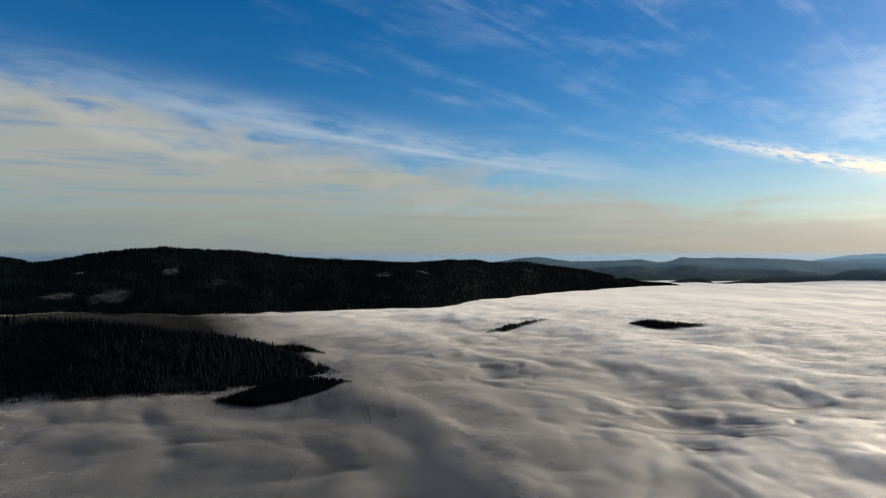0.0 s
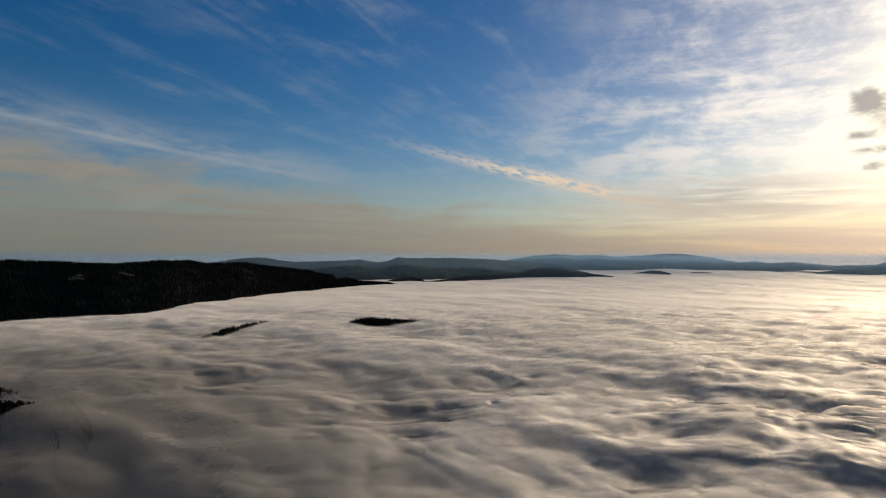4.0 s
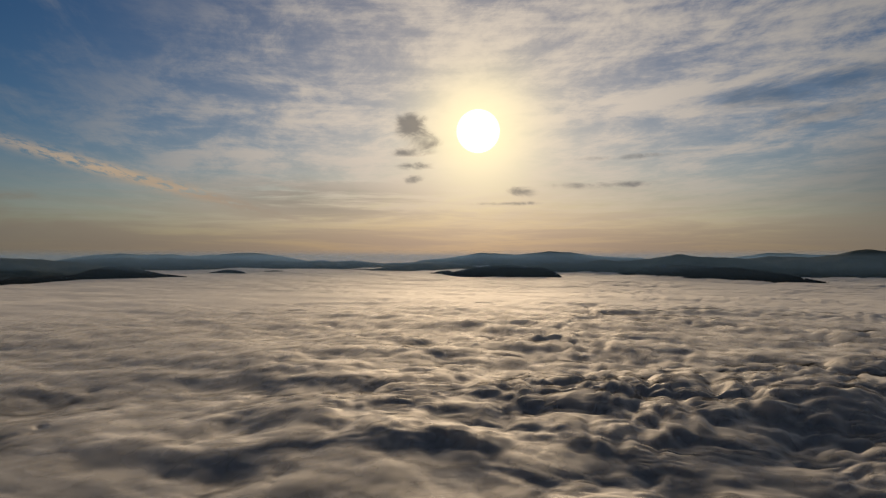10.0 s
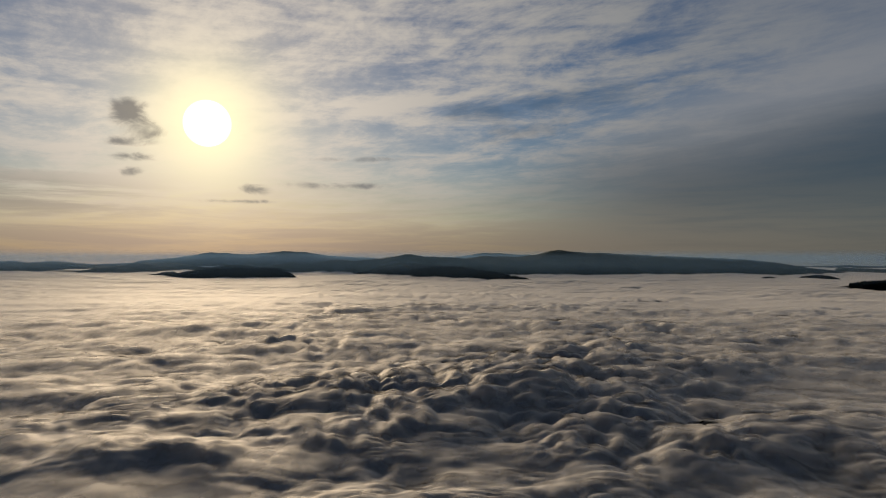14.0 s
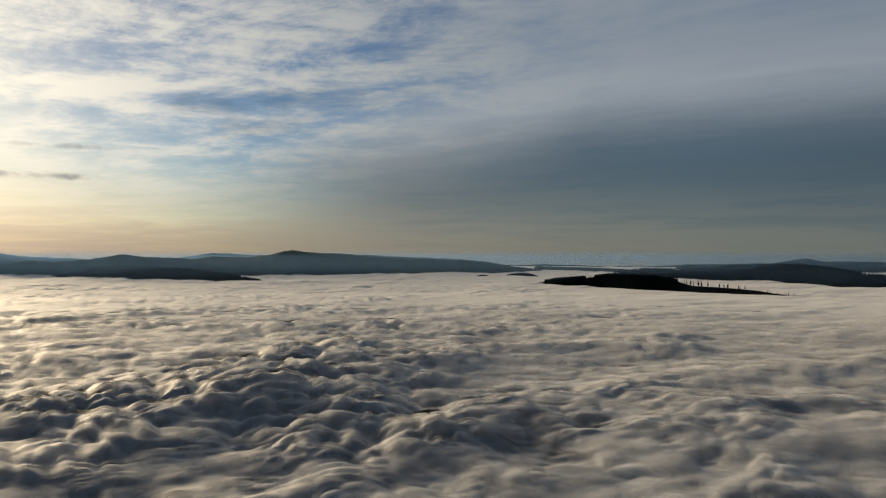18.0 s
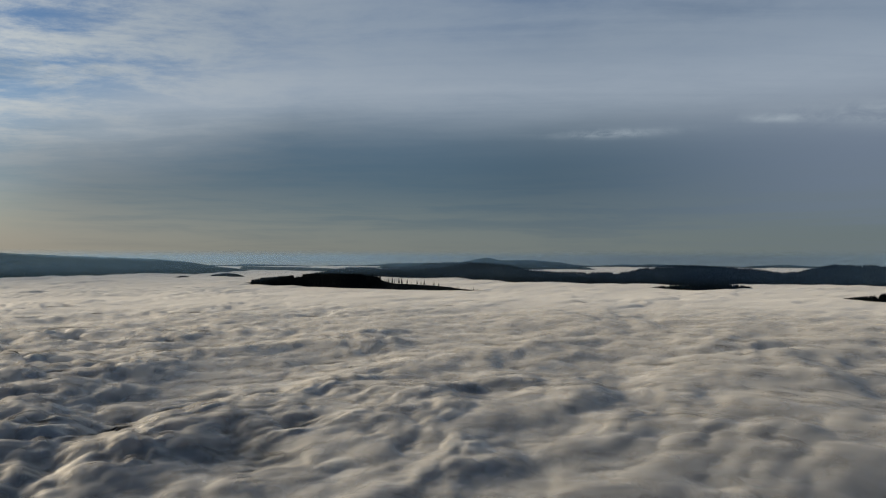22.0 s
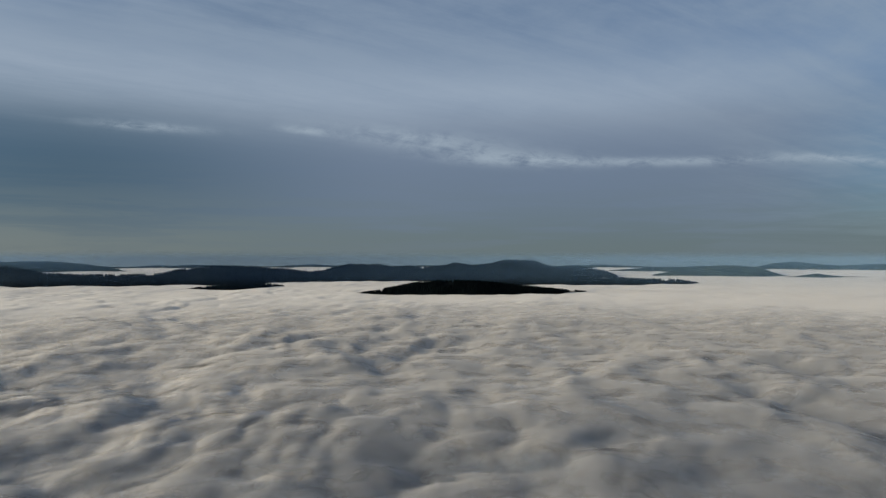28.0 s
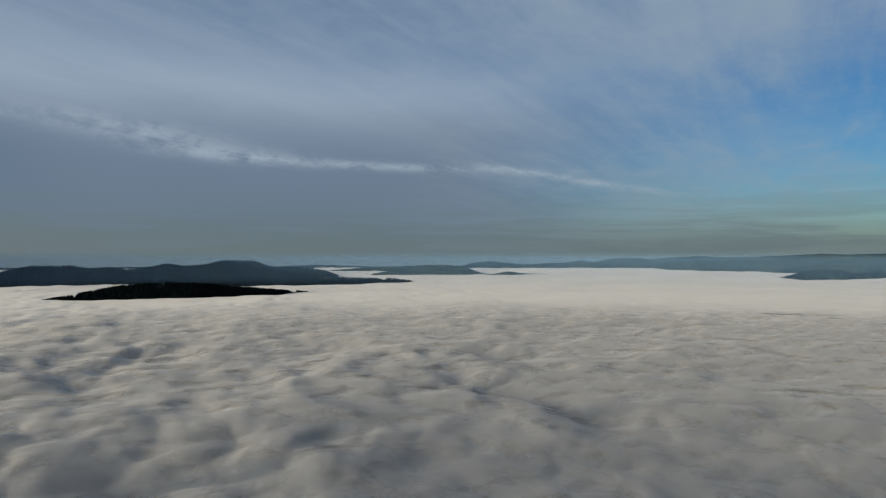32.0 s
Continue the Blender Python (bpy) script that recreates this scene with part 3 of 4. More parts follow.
def grid_mesh(name, x, y, z, wrap=False):
    """A mesh from arrays of rows and columns."""
    rows, cols = x.shape
    data = bpy.data.meshes.new(name)
    co = np.stack([x, y, z], -1).reshape(-1, 3)
    j = np.arange(rows - 1)[:, None]
    i = np.arange(cols if wrap else cols - 1)[None, :]
    i2 = (i + 1) % cols
    quads = np.stack([j * cols + i, j * cols + i2, (j + 1) * cols + i2, (j + 1) * cols + i], -1).reshape(-1, 4)
    data.vertices.add(len(co))
    data.vertices.foreach_set("co", co.ravel().astype(np.float32))
    data.loops.add(quads.size)
    data.loops.foreach_set("vertex_index", quads.ravel().astype(np.int32))
    data.polygons.add(len(quads))
    data.polygons.foreach_set("loop_start", np.arange(0, quads.size, 4, dtype=np.int32))
    data.polygons.foreach_set("use_smooth", np.ones(len(quads), bool))
    data.update(calc_edges=True)
    return data


def attribute(data, name, values):
    data.attributes.new(name, "FLOAT", "POINT").data.foreach_set("value", np.asarray(values, np.float32).ravel())


TABLES = {name: ridge_curves(rows) for name, rows in RIDGES.items()}
SEEDS = {name: 40 + 7 * k for k, name in enumerate(TABLES)}
NEAR = ("long_mountain", "near_ridge", "near_knoll", "back_spur", "left_islet", "right_islet", "ridge_island",
        "low_hills", "cone_hill", "dark_hill", "wedge_hill", "fringe_islet", "strip_islet", "dot_islet_1", "dot_islet_2", "tiny_islet_1",
        "long_back_ridge", "knobbed_ridge", "small_spur", "dark_island", "long_tongue")
LABELS = {
    "long_mountain": "long dark forested mountain rising steeply out of the fog",
    "near_ridge": "black spruce-covered ridge sloping down into the valley fog",
    "near_knoll": "small dark wooded knoll half drowned in fog",
    "back_spur": "low wooded spur with spruces just above the fog",
    "dark_island": "long dark wooded hilltop standing like an island in fog",
    "ridge_island": "low wooded ridge tapering into fog with a sparse tree row",
    "dome_mountain": "distant blue-grey mountain with a rounded summit",
    "cone_hill": "small distant cone-shaped wooded hill at the fog's edge",
}


def build_ridge(name):
    table = TABLES[name]
    wide = table[-1, 0] - table[0, 0]
    mean = table[:, 1].mean()
    step = 3.0 if mean < 1500 else 7.0 if mean < 3200 else 12.0
    cols = int(np.clip(radians(wide) * mean / step, 24, 420))
    bearings = np.linspace(table[0, 0], table[-1, 0], cols)
    us = np.concatenate([np.linspace(2.6, 1.05, 8), np.linspace(1.0, 0.0, 30), np.linspace(-0.12, -1.6, 9)])
    foot = np.interp(bearings, table[:, 0], table[:, 1])
    crest = np.interp(bearings, table[:, 0], table[:, 2])
    b = np.broadcast_to(bearings, (len(us), cols))
    r = crest - us[:, None] * np.maximum(crest - foot, 5.0)
    z = ridge_height(table, b, r, SEEDS[name])
    z[:, 0] -= 10
    z[:, -1] -= 10
    data = grid_mesh("hill", r * np.sin(np.radians(b)), r * np.cos(np.radians(b)), z)
    data.materials.append(FOREST if name in NEAR else HAZED_FOREST)
    hill = tagged(new("hill", data), LABELS.get(name, "distant wooded hill showing blue-grey above the fog"), "hill", kind="structure")
    return hill


HILLS = {name: build_ridge(name) for name in RIDGES}

# low land on the horizon, all round
turn = np.linspace(0, 360, 720, endpoint=False)
us = np.array([-60.0, 0.0, 120.0])
rr, bb = np.meshgrid(4850 + us, turn, indexing="ij")
crest = EYE - 72 + 22 * fbm(np.sin(np.radians(bb)) * 9, np.cos(np.radians(bb)) * 9, 77, 4)
far_mesh = grid_mesh("far_land", rr * np.sin(np.radians(bb)), rr * np.cos(np.radians(bb)), np.where(us[:, None] == 0, crest, crest - 90), wrap=True)
far_mesh.materials.append(HAZED_FOREST)
tagged(new("far_land", far_mesh), "low hazy land along the far horizon", "land", kind="structure")


def ground_height(bearing, r):
    z = np.full(np.shape(r), -400.0)
    for name, table in TABLES.items():
        hit = (bearing > table[0, 0]) & (bearing < table[-1, 0])
        if hit.any():
            z[hit] = np.maximum(z[hit], ridge_height(table, bearing[hit], r[hit], SEEDS[name]))
    return z


# valley floor under the fog
ring = np.concatenate([[0.5], np.linspace(100, 4950, 60)])
turn = np.linspace(0, 360, 240, endpoint=False)
rr, bb = np.meshgrid(ring, turn, indexing="ij")
gx, gy = rr * np.sin(np.radians(bb)), rr * np.cos(np.radians(bb))
gz = fog_level(rr) - 75 + 18 * fbm(gx / 600, gy / 600, 5, 4)
floor_mesh = grid_mesh("ground", gx, gy, gz, wrap=True)
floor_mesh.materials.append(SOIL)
tagged(new("ground", floor_mesh), "valley floor hidden under the fog", "ground", kind="structure")

# ---- the sea of fog ----
# deeper hollows, also thinned so that they look shaded: bearing, distance, radius, depth
HOLLOWS = [
    (45.5, 1269, 28, 8), (50.1, 1230, 34, 8), (54.8, 1245, 37, 8), (53.1, 1816, 31, 6), (57.2, 759, 22, 9), (45.0, 682, 16, 8), (49.9, 675, 32, 7),
    (59.2, 827, 20, 7), (60.7, 812, 14, 6), (81.9, 997, 39, 7), (87.4, 879, 45, 7), (42.4, 545, 30, 6), (22.1, 591, 31, 8),
    (4.2, 783, 40, 7), (41.6, 426, 22, 8), (80.8, 666, 29, 8), (85.2, 865, 30, 7), (100.2, 505, 31, 9),
]
SOUTH_HOLLOWS = [
    (80.8, 408, 21, 9), (107.7, 1397, 60, 6), (93.2, 1411, 49, 5), (94.6, 682, 26, 6), (105.0, 594, 31, 7), (66.2, 572, 44, 6), (4.7, 774, 30, 7),
    (100.8, 469, 24, 7), (120.3, 910, 59, 9), (105.1, 1306, 32, 6), (100.3, 1403, 30, 6), (89.1, 507, 31, 8), (131.0, 721, 68, 7), (113.5, 511, 31, 8),
    (140.4, 776, 40, 7), (112.2, 478, 49, 9), (131.1, 445, 23, 4), (27.9, 718, 46, 9), (-4.6, 912, 39, 6), (18.4, 584, 45, 5),
]
WEST_HOLLOWS = [
    (168.1, 1023, 53, 6), (166.4, 769, 33, 8), (184.5, 471, 24, 10), (197.8, 908, 51, 9), (191.7, 935, 32, 7), (150.6, 601, 36, 6), (192.5, 685, 30, 5),
    (203.9, 783, 17, 7), (206.7, 560, 39, 8), (221.4, 1815, 94, 8), (225.1, 1794, 77, 7), (224.7, 600, 47, 6),
]
FOG_FROM, FOG_TO = -42.0, 236.0
cols_seen = np.linspace(FOG_FROM, FOG_TO, 1700)
cols_rest = np.linspace(FOG_TO, 360 + FOG_FROM, 110)[1:-1]
fog_cols = np.concatenate([cols_seen, cols_rest])
steep = np.tan(np.radians(np.concatenate([[89.8, 80, 70, 60, 50, 42, 36, 31, 27, 24], np.linspace(22, 6.0, 230), np.linspace(5.94, 3.4, 60)])))
fog_rings = np.concatenate([EYE / steep, np.linspace(2390, 4450, 150)])
fr, fb = np.meshgrid(fog_rings, fog_cols, indexing="ij")
fx, fy = fr * np.sin(np.radians(fb)), fr * np.cos(np.radians(fb))


def fog_relief(x, y, bearing, r):
    """Swells with puffs on their backs; returns the relief and how thick the fog is (0 in the hollows; thinner creases
    imitate shade).
    """
    wx = x + 45 * fbm(x / 200, y / 200, 201, 3)
    wy = y + 45 * fbm(x / 200, y / 200, 211, 3)
    s, c = math.sin(radians(STREET)), math.cos(radians(STREET))
    p, q = wx * s + wy * c, wx * c - wy * s
    swell = fbm(p / 230, q / 380, 221, 3)
    jx, jy = p + 6 * fbm(p / 45, q / 45, 281, 2), q + 6 * fbm(p / 45, q / 45, 291, 2)
    heads = lumps(jx / 60, jy / 84, 231)
    curl = lumps(jx / 22 + 7, jy / 28, 241)
    lively = np.exp(-((bearing - 88) / 42.0) ** 2)
    south = np.clip((bearing - 118) / 30, 0, 1)
    rough = 0.26 + 0.84 * lively + 0.26 * south + 0.14 * np.clip((20 - bearing) / 30, 0, 1)
    # heads gather in clusters, with smooth reaches between them
    gather = np.clip(0.55 + 1.5 * fbm(p / 260, q / 420, 251, 3), 0.0, 1.25)
    clusters = 0.30 + 0.85 * gather
    ease = np.clip(1.45 - r / 2200, 0.5, 1)
    frill = lumps(jx / 11.5, jy / 14 + 3, 247) * np.clip(1.7 - r / 900, 0, 1)
    bumps = (heads - 0.55) * (15.5 + 4 * south) + (curl - 0.55) * 14 * (0.30 + 0.70 * np.maximum(lively, 0.2 * south)) + (frill - 0.4) * 6.8 * np.maximum(lively, 0.15 * south)
    relief = swell * 12 * np.clip(1.25 - r / 2400, 0.45, 1) + bumps * rough * clusters * ease
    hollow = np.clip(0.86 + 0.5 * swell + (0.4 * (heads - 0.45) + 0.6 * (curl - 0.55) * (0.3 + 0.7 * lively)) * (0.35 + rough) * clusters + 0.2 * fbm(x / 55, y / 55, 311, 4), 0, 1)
    return relief, hollow


STREET = SUN_BEARING + 15
relief, hollow = fog_relief(fx, fy, fb, fr)
ragged_edge = np.clip(1 + 1.3 * fbm(fx / 38, fy / 38, 301, 3), 0.3, 2.5)
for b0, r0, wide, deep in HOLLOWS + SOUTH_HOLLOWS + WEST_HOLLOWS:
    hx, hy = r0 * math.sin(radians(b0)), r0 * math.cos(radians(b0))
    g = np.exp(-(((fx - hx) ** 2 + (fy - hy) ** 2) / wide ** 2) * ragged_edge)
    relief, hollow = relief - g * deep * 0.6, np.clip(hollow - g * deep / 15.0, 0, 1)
fz = fog_level(fr) + relief
bare = ground_height(fb, fr)
# broad thinning over the black floor, added to darken the northern fog
thin_north = np.exp(-((fx + 310) ** 2 + (fy - 450) ** 2) / 430.0 ** 2)
dim_north = np.exp(-((fb + 9) / 36.0) ** 2) * np.clip(1.5 - fr / 1400, 0, 1)


def thin_patch(b, r, wide):
    return np.exp(-((fx - r * math.sin(radians(b))) ** 2 + (fy - r * math.cos(radians(b))) ** 2) / wide ** 2)


gap_behind = np.clip(1.6 * thin_patch(-31, 1480, 400) + 0.8 * thin_patch(-25, 1180, 130), 0, 1)
# southern patches darkened the same way, by thinning
dim_south = 0.34 * thin_patch(145, 600, 210) + 0.20 * thin_patch(126, 470, 120) + 0.24 * thin_patch(203, 560, 190) + 0.16 * thin_patch(176, 560, 150)
fog_data = grid_mesh("fog_sea", fx, fy, fz, wrap=True)
attribute(fog_data, "thickness", np.minimum(np.clip((fz - bare) / (14.0 + 26 * np.exp(-((fb + 26) / 13.0) ** 2)), 0, 1.5), np.maximum(0.30 + 0.86 * hollow - 0.62 * thin_north - 0.85 * dim_north - 0.7 * dim_south, 0.52 - 0.10 * thin_north - 0.16 * dim_north) * (1 - 0.9 * gap_behind)))
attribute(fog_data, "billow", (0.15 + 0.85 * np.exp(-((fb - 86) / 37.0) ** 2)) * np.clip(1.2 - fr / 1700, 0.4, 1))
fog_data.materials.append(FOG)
tagged(new("fog_sea", fog_data), "rolling white sea of fog filling the valley", "fog", kind="stuff")


# torn veils of thinner fog floating just over the tops
VEIL_ROWS = int(np.searchsorted(fog_rings, 2100)) + 1
veil_cols, veil_rings = fog_cols[::2], fog_rings[:VEIL_ROWS:2]
vr, vb = np.meshgrid(veil_rings, veil_cols, indexing="ij")
vx, vy = vr * np.sin(np.radians(vb)), vr * np.cos(np.radians(vb))


calm_south = np.clip((vb - 122) / 40, 0, 1)


def fog_veil(lift, shreds, least, most):
    vz = fog_level(vr) + relief[:VEIL_ROWS:2, ::2] + lift * np.clip(1.3 - vr / 2600, 0.25, 1)
    data = grid_mesh("fog_veil", vx, vy, vz, wrap=True)
    cover = np.clip(least + 0.8 * shreds + 0.14 * calm_south, 0, most) * (1 - 0.85 * thin_north[:VEIL_ROWS:2, ::2] - 0.5 * dim_north[:VEIL_ROWS:2, ::2] - 0.8 * dim_south[:VEIL_ROWS:2, ::2])
    attribute(data, "thickness", cover * np.clip((vz - bare[:VEIL_ROWS:2, ::2]) / 10.0 - 0.4, 0, 1) * (1 - gap_behind[:VEIL_ROWS:2, ::2]) * np.clip((2100 - vr) / 900, 0, 1))
    data.materials.append(FOG)
    tagged(new("fog_veil", data), "thin torn veil of fog drifting over the fog sea", "fog", kind="stuff")


fog_veil(1.4 + 0.8 * fbm(vx / 30, vy / 30, 265, 2), fbm(vx / 30, vy / 30, 275, 4), 0.34, 0.6)
fog_veil(3.2 + 1.6 * fbm(vx / 45, vy / 45, 266, 2), fbm(vx / 40, vy / 40, 276, 4), 0.26, 0.5)
fog_veil(5.2 + 2.4 * fbm(vx / 60, vy / 60, 267, 2), fbm(vx / 50, vy / 50, 277, 4) * (0.3 + 0.7 * calm_south), 0.26 * calm_south, 0.45)


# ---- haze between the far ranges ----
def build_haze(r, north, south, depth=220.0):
    """A ring-shaped sheet standing in for haze; its share of cover in the north and east, and in the south."""
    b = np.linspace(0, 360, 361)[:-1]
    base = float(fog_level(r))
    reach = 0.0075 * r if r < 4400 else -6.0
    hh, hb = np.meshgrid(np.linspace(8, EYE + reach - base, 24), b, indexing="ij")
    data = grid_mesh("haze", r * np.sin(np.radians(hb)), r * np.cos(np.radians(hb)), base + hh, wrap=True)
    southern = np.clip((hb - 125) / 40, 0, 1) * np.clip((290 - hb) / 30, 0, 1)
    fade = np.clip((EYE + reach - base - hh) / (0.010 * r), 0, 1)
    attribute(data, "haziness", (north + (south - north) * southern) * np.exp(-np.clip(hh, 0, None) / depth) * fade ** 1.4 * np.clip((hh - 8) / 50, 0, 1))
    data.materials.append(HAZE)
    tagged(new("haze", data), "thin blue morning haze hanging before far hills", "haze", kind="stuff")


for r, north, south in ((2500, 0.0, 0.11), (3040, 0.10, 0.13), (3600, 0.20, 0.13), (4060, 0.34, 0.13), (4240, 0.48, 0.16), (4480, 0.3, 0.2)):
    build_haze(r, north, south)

# ---- trees ----
def part(name, data, mat, parent, label=""):
    ob = new(name, data)
    data.materials.clear()
    data.materials.append(mat)
    ob.parent = parent
    return tagged(ob, label) if label else ob


def crown_shape(rng, tall, tiers, spokes, spread):
    """Tiers of drooping boughs round a stem, from verts and triangles."""
    verts, faces = [], []
    for k in range(tiers):
        f = k / tiers
        base = tall * (0.14 + 0.80 * f)
        rise = tall * (0.30 - 0.12 * f)
        reach = spread * (1 - f) ** 0.85 + 0.12
        top = len(verts)
        verts.append((0, 0, min(base + rise, tall * (1.0 if k == tiers - 1 else 0.99))))
        ring = []
        turn0 = rng.random() * 6.28
        for s in range(spokes * 2):
            a = turn0 + math.pi * s / spokes + rng.uniform(-0.1, 0.1)
            far = reach * (rng.uniform(0.85, 1.15) if s % 2 == 0 else rng.uniform(0.45, 0.62))
            drop = rng.uniform(-0.03, 0.02) * tall if s % 2 == 0 else 0.05 * tall
            ring.append(len(verts))
            verts.append((far * math.cos(a), far * math.sin(a), base + drop))
        low = len(verts)
        verts.append((0, 0, base + 0.06 * tall))
        for s in range(len(ring)):
            e = ring[(s + 1) % len(ring)]
            faces.append((top, ring[s], e))
            faces.append((low, e, ring[s]))
    return verts, faces


def mesh_of(name, verts, faces):
    data = bpy.data.meshes.new(name)
    data.from_pydata(verts, [], faces)
    data.update()
    return data


def trunk_mesh(tall, thick, limbs, rng):
    verts, faces = [], []
    for h, w in ((-1.5, 1.25), (0.3, 1.0), (tall * 0.5, 0.6), (tall * 0.97, 0.12)):
        for s in range(6):
            a = math.pi * s / 3
            verts.append((thick * w * math.cos(a), thick * w * math.sin(a), h))
    for k in range(3):
        for s in range(6):
            e = (s + 1) % 6
            faces.append((k * 6 + s, k * 6 + e, k * 6 + 6 + e, k * 6 + 6 + s))
    for _ in range(limbs):
        h, a, reach = rng.uniform(0.15, 0.85) * tall, rng.random() * 6.28, rng.uniform(0.6, 1.3)
        i = len(verts)
        c, s = math.cos(a), math.sin(a)
        verts += [(0, 0, h - 0.06), (-0.05 * s, 0.05 * c, h + 0.05), (0.05 * s, -0.05 * c, h + 0.05), (c * reach, s * reach, h - 0.15)]
        faces += [(i, i + 1, i + 3), (i + 1, i + 2, i + 3), (i + 2, i, i + 3)]
    return mesh_of("trunk", verts, faces)


def spruce(seed, tall, spread, tiers, label):
    rng = random.Random(seed)
    tree = tagged(new("spruce_tree"), label, "tree", "spruces above the fog")
    part("trunk", trunk_mesh(tall, tall * 0.016, 14, rng), BARK, tree)
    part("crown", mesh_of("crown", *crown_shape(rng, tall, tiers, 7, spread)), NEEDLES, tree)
    return tree


FULL = "tall dark green spruce tree on a ridge above the fog"
SLIM = "slender dark spruce tree standing out of the fog"
BARE = "thin half-bare spruce tree on a cleared hillside"
KINDS = [spruce(1, 13.0, 2.6, 9, FULL), spruce(2, 11.0, 2.3, 8, FULL), spruce(3, 14.5, 2.2, 10, SLIM), spruce(4, 9.0, 1.9, 7, SLIM),
         spruce(5, 12.0, 1.1, 5, BARE)]
planted = {k: False for k in range(len(KINDS))}
rng = random.Random(11)


def plant(kind, name, bearing, u, size):
    """A tree on a ridge, at a bearing and a share u of the way from its crest to its foot."""
    table = TABLES[name]
    foot, crest = (np.interp(bearing, table[:, 0], table[:, k]) for k in (1, 2))
    r = crest - u * max(crest - foot, 5.0)
    z = float(ridge_height(table, np.array([bearing]), np.array([r]), SEEDS[name])[0])
    m = pose(r * math.sin(radians(bearing)), r * math.cos(radians(bearing)), z - 0.4, rng.uniform(-2, 2), rng.uniform(-2, 2), rng.uniform(0, 360))
    if not planted[kind]:
        planted[kind] = True
        tree = KINDS[kind]
        tree.matrix_basis = m
    else:
        tree = copy_thing(KINDS[kind], m)
    tree.scale = (size, size, size * rng.uniform(0.9, 1.15))


def stand(name, low, high, count, kinds, size, depth=0.5):
    for k in range(count):
        plant(rng.choice(kinds), name, rng.uniform(low, high), rng.uniform(-0.1, depth) if k % 3 else rng.uniform(-0.05, 0.08), size * rng.uniform(0.7, 1.2))


stand("near_ridge", -31, -13, 105, (0, 1, 2), 1.0, 0.35)
stand("near_ridge", -13, -5.2, 40, (0, 1, 3), 1.0, 0.6)
stand("near_knoll", -17.5, -7.0, 50, (0, 1, 3), 0.62, 0.6)
stand("back_spur", -14.4, -10.4, 22, (1, 3), 0.9, 0.5)
stand("left_islet", 4.2, 9.8, 30, (1, 3), 0.85, 0.8)
stand("right_islet", 15.9, 21.9, 40, (1, 3), 0.85, 0.8)
stand("ridge_island", 124.5, 130.5, 34, (2, 4), 1.4, 0.1)
stand("ridge_island", 130.5, 134.6, 14, (4,), 1.2, 0.2)


# ---- forests, too many trees to count ----
def far_tree(rng_np, count, tall, spread):
    """Small four-tier crowns as arrays: a fan of points for each tree."""
    sides, tiers = 5, 3
    verts, faces = [], []
    for k in range(tiers):
        o = len(verts)
        z0, z1, w = 0.10 + 0.28 * k, 0.52 + 0.24 * k, 1.0 - 0.28 * k
        verts.append((0, 0, z1))
        for s in range(sides):
            a = 2 * math.pi * (s + 0.5 * k) / sides
            verts.append((w * math.cos(a), w * math.sin(a), z0 - (0.05 if s % 2 else 0)))
        faces += [(o, o + 1 + s, o + 1 + (s + 1) % sides) for s in range(sides)]
    v, f = np.array(verts), np.array(faces)
    h = tall * rng_np.uniform(0.65, 1.2, count)
    w = spread * rng_np.uniform(0.75, 1.25, count)
    a = rng_np.uniform(0, 6.28, count)
    x = (v[None, :, 0] * np.cos(a)[:, None] - v[None, :, 1] * np.sin(a)[:, None]) * w[:, None]
    y = (v[None, :, 0] * np.sin(a)[:, None] + v[None, :, 1] * np.cos(a)[:, None]) * w[:, None]
    z = v[None, :, 2] * h[:, None]
    tris = f[None] + (np.arange(count) * len(v))[:, None, None]
    return x, y, z, tris.reshape(-1, 3)


def forest(name, count, tall, spread, label, clear=0.35, low=None, high=None):
    table = TABLES[name]
    g = np.random.default_rng(SEEDS[name])
    b = g.uniform(low or table[0, 0], high or table[-1, 0], count * 2)
    u = np.where(g.random(count * 2) < 0.3, g.uniform(-0.06, 0.10, count * 2), g.uniform(-0.2, 1.1, count * 2))
    foot, crest = (np.interp(b, table[:, 0], table[:, k]) for k in (1, 2))
    r = crest - u * np.maximum(crest - foot, 5.0)
    px, py = r * np.sin(np.radians(b)), r * np.cos(np.radians(b))
    keep = fbm(px / 90, py / 90, 900, 3) > clear - 0.75
    b, r, px, py = (v[keep][:count] for v in (b, r, px, py))
    ground = ridge_height(table, b, r, SEEDS[name])
    x, y, z, tris = far_tree(g, len(b), tall, spread)
    co = np.stack([x + px[:, None], y + py[:, None], z + ground[:, None] - 0.5], -1).reshape(-1, 3)
    data = bpy.data.meshes.new("forest")
    data.vertices.add(len(co))
    data.vertices.foreach_set("co", co.ravel().astype(np.float32))
    data.loops.add(tris.size)
    data.loops.foreach_set("vertex_index", tris.ravel().astype(np.int32))
    data.polygons.add(len(tris))
    data.polygons.foreach_set("loop_start", np.arange(0, tris.size, 3, dtype=np.int32))
    data.update(calc_edges=True)
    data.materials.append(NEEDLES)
    tagged(new("forest", data), label, "forest", kind="stuff")


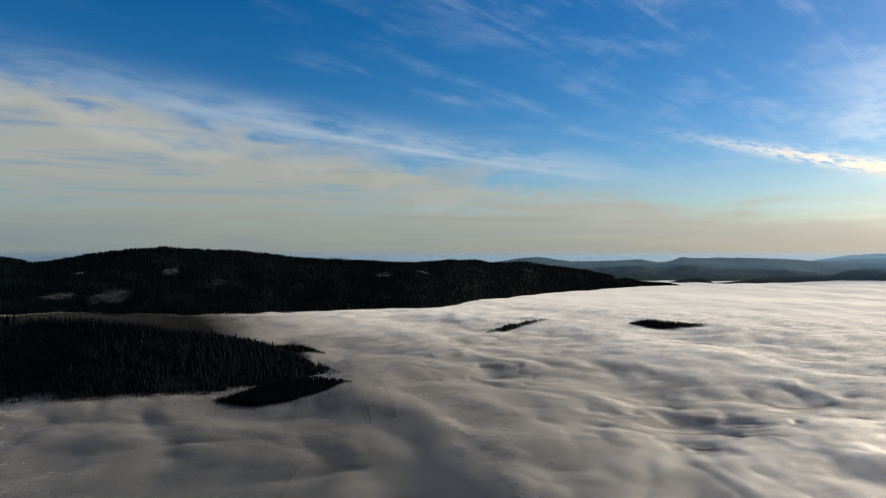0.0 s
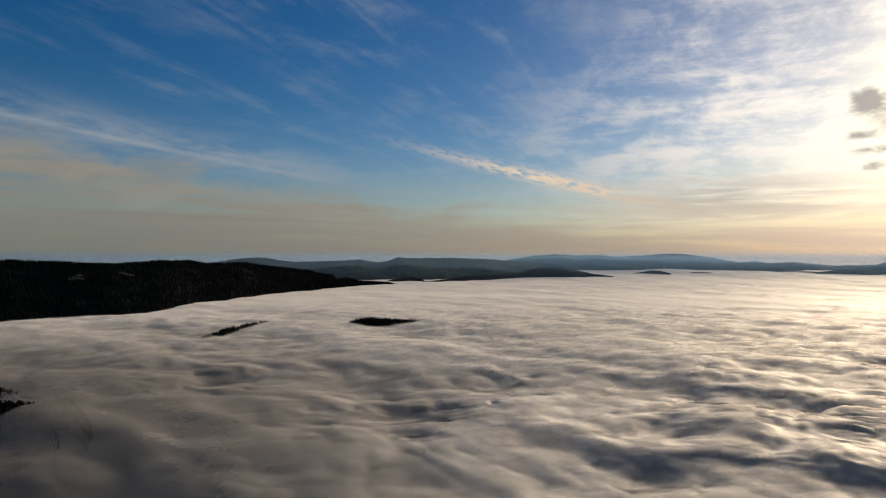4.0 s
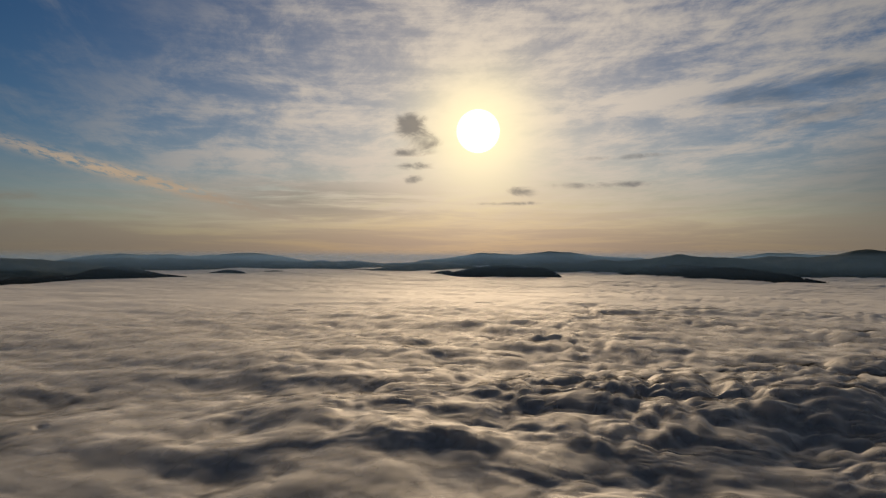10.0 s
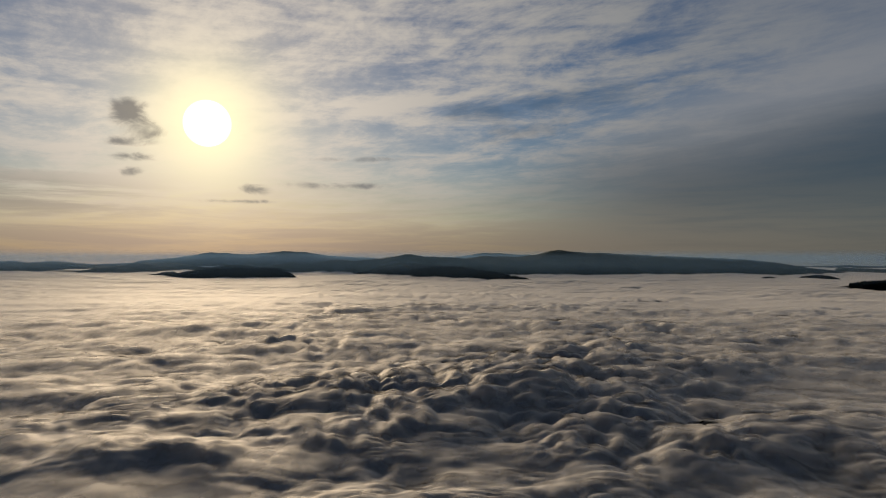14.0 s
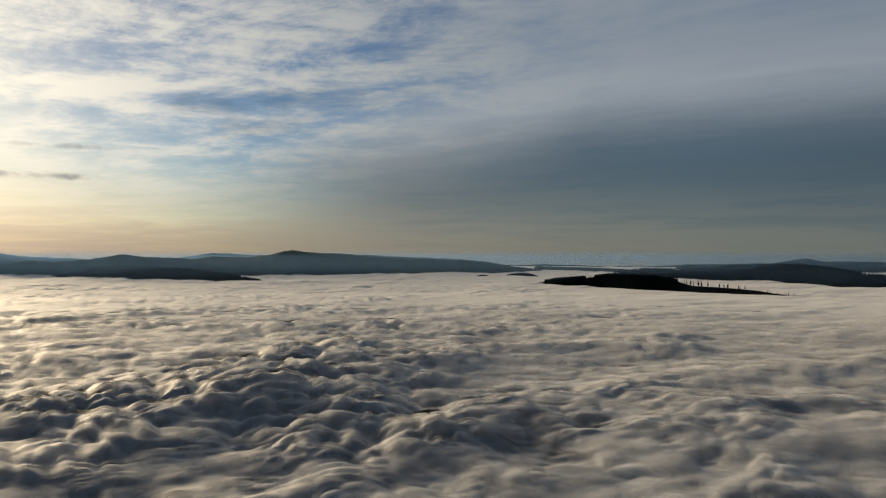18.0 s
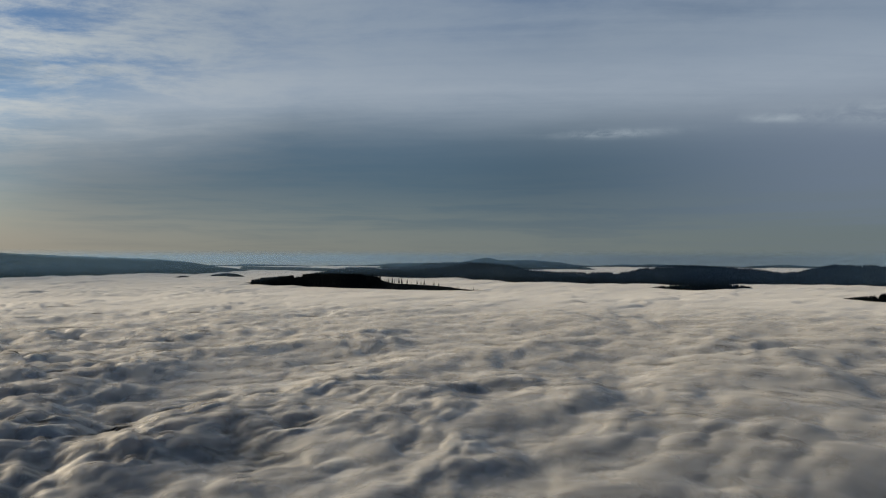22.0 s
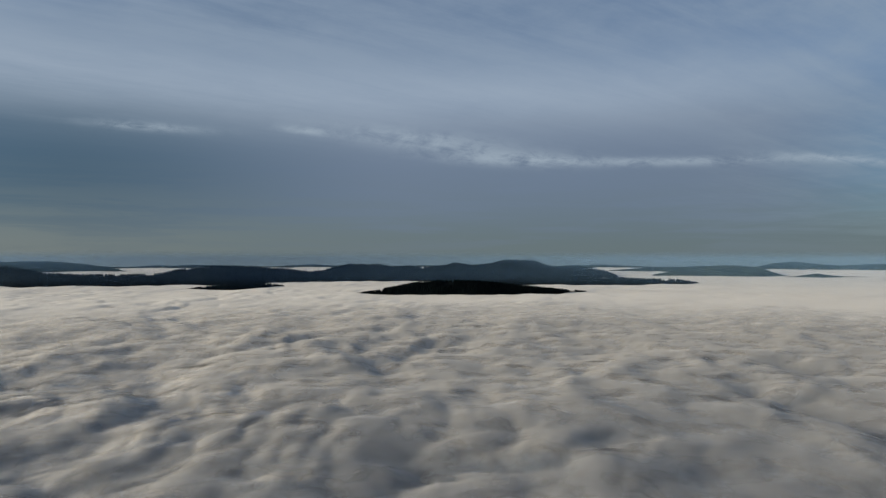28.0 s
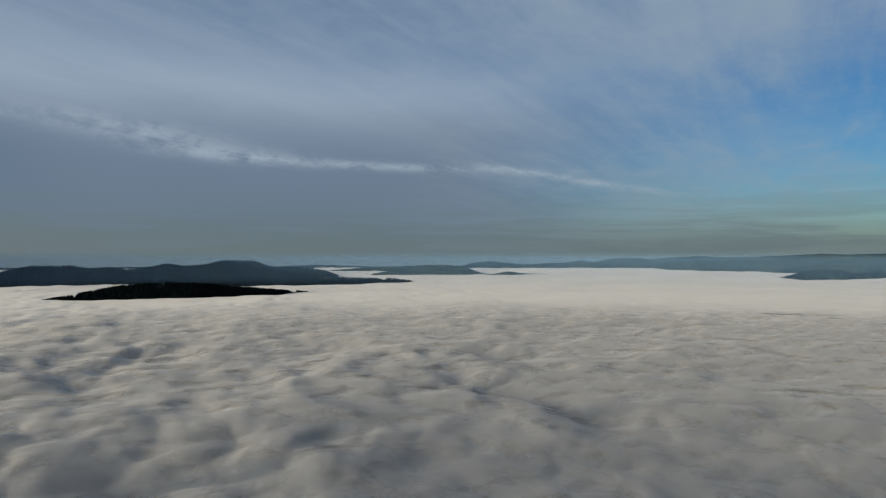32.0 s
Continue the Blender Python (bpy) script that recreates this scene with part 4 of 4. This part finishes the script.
forest("long_mountain", 20000, 14, 3.4, "dense dark spruce forest covering the long mountain")
forest("near_ridge", 5200, 11, 2.4, "dense black spruce forest on the near ridge")
forest("near_knoll", 1000, 6.8, 1.8, "dense dark spruces covering a small knoll")
forest("back_spur", 300, 8, 1.9, "dark spruces along a low spur")
forest("left_islet", 420, 9.5, 1.8, "spruce tops poking out of the fog")
forest("right_islet", 800, 9.5, 1.8, "spruce tops crowding a small island in fog")
forest("ridge_island", 3200, 13, 3.0, "dark spruce forest on the low ridge", 0.35, 114.6, 125.5)
forest("dark_island", 4200, 13, 2.8, "dense dark spruce forest on the hilltop island")
forest("long_tongue", 2200, 12, 3.2, "dark forest on the long low tongue of land")
forest("small_spur", 700, 11, 2.6, "dark spruces on a small spur")
forest("long_back_ridge", 5000, 12, 3.4, "dark mixed forest on the ridge behind")
forest("knobbed_ridge", 5000, 12, 3.4, "dark mixed forest on the knobbly ridge")
forest("rear_island", 1200, 12, 3.2, "dark forest on a far island of land")
forest("wedge_hill", 2000, 11, 3.6, "distant forest on a wedge-shaped hill")
forest("dark_hill", 2000, 11, 3.6, "distant forest on a dark rounded hill")


# ---- scraps of fog caught on the mountainside ----
def fog_wisp(hill, bearing, u, wide, tall):
    table = TABLES[hill]
    foot, crest = (np.interp(bearing, table[:, 0], table[:, k]) for k in (1, 2))
    v, w = np.meshgrid(np.linspace(-1, 1, 17), np.linspace(-1, 1, 25), indexing="ij")
    b = bearing + np.degrees(w * wide / foot)
    r = crest - (u - v * tall) * (crest - foot)
    z = ridge_height(table, b, r, SEEDS[hill]) + 13 + 4 * fbm(w * 2, v * 2, int(bearing * 7) + 300, 3)
    data = grid_mesh("fog_wisp", r * np.sin(np.radians(b)), r * np.cos(np.radians(b)), z)
    lump = 1 - (w ** 2 + v ** 2) + 0.7 * fbm(w * 2.2 + bearing, v * 1.6, 320, 3)
    attribute(data, "thickness", np.clip(lump * 0.30, 0, 0.17) * np.clip((1 - np.maximum(np.abs(v), np.abs(w))) * 2, 0, 1))
    data.materials.append(FOG)
    tagged(new("fog_wisp", data), "small pale scrap of fog caught on the forested slope", "fog wisp", "fog scraps on the mountain")


for wisp in ((-27.0, 0.86, 60, 0.07), (-30.5, 0.84, 50, 0.04), (-22.6, 0.52, 26, 0.05), (-5.2, 0.46, 26, 0.05), (-1.8, 0.45, 24, 0.02), (-29.0, 0.5, 14, 0.03)):
    fog_wisp("long_mountain", *wisp)
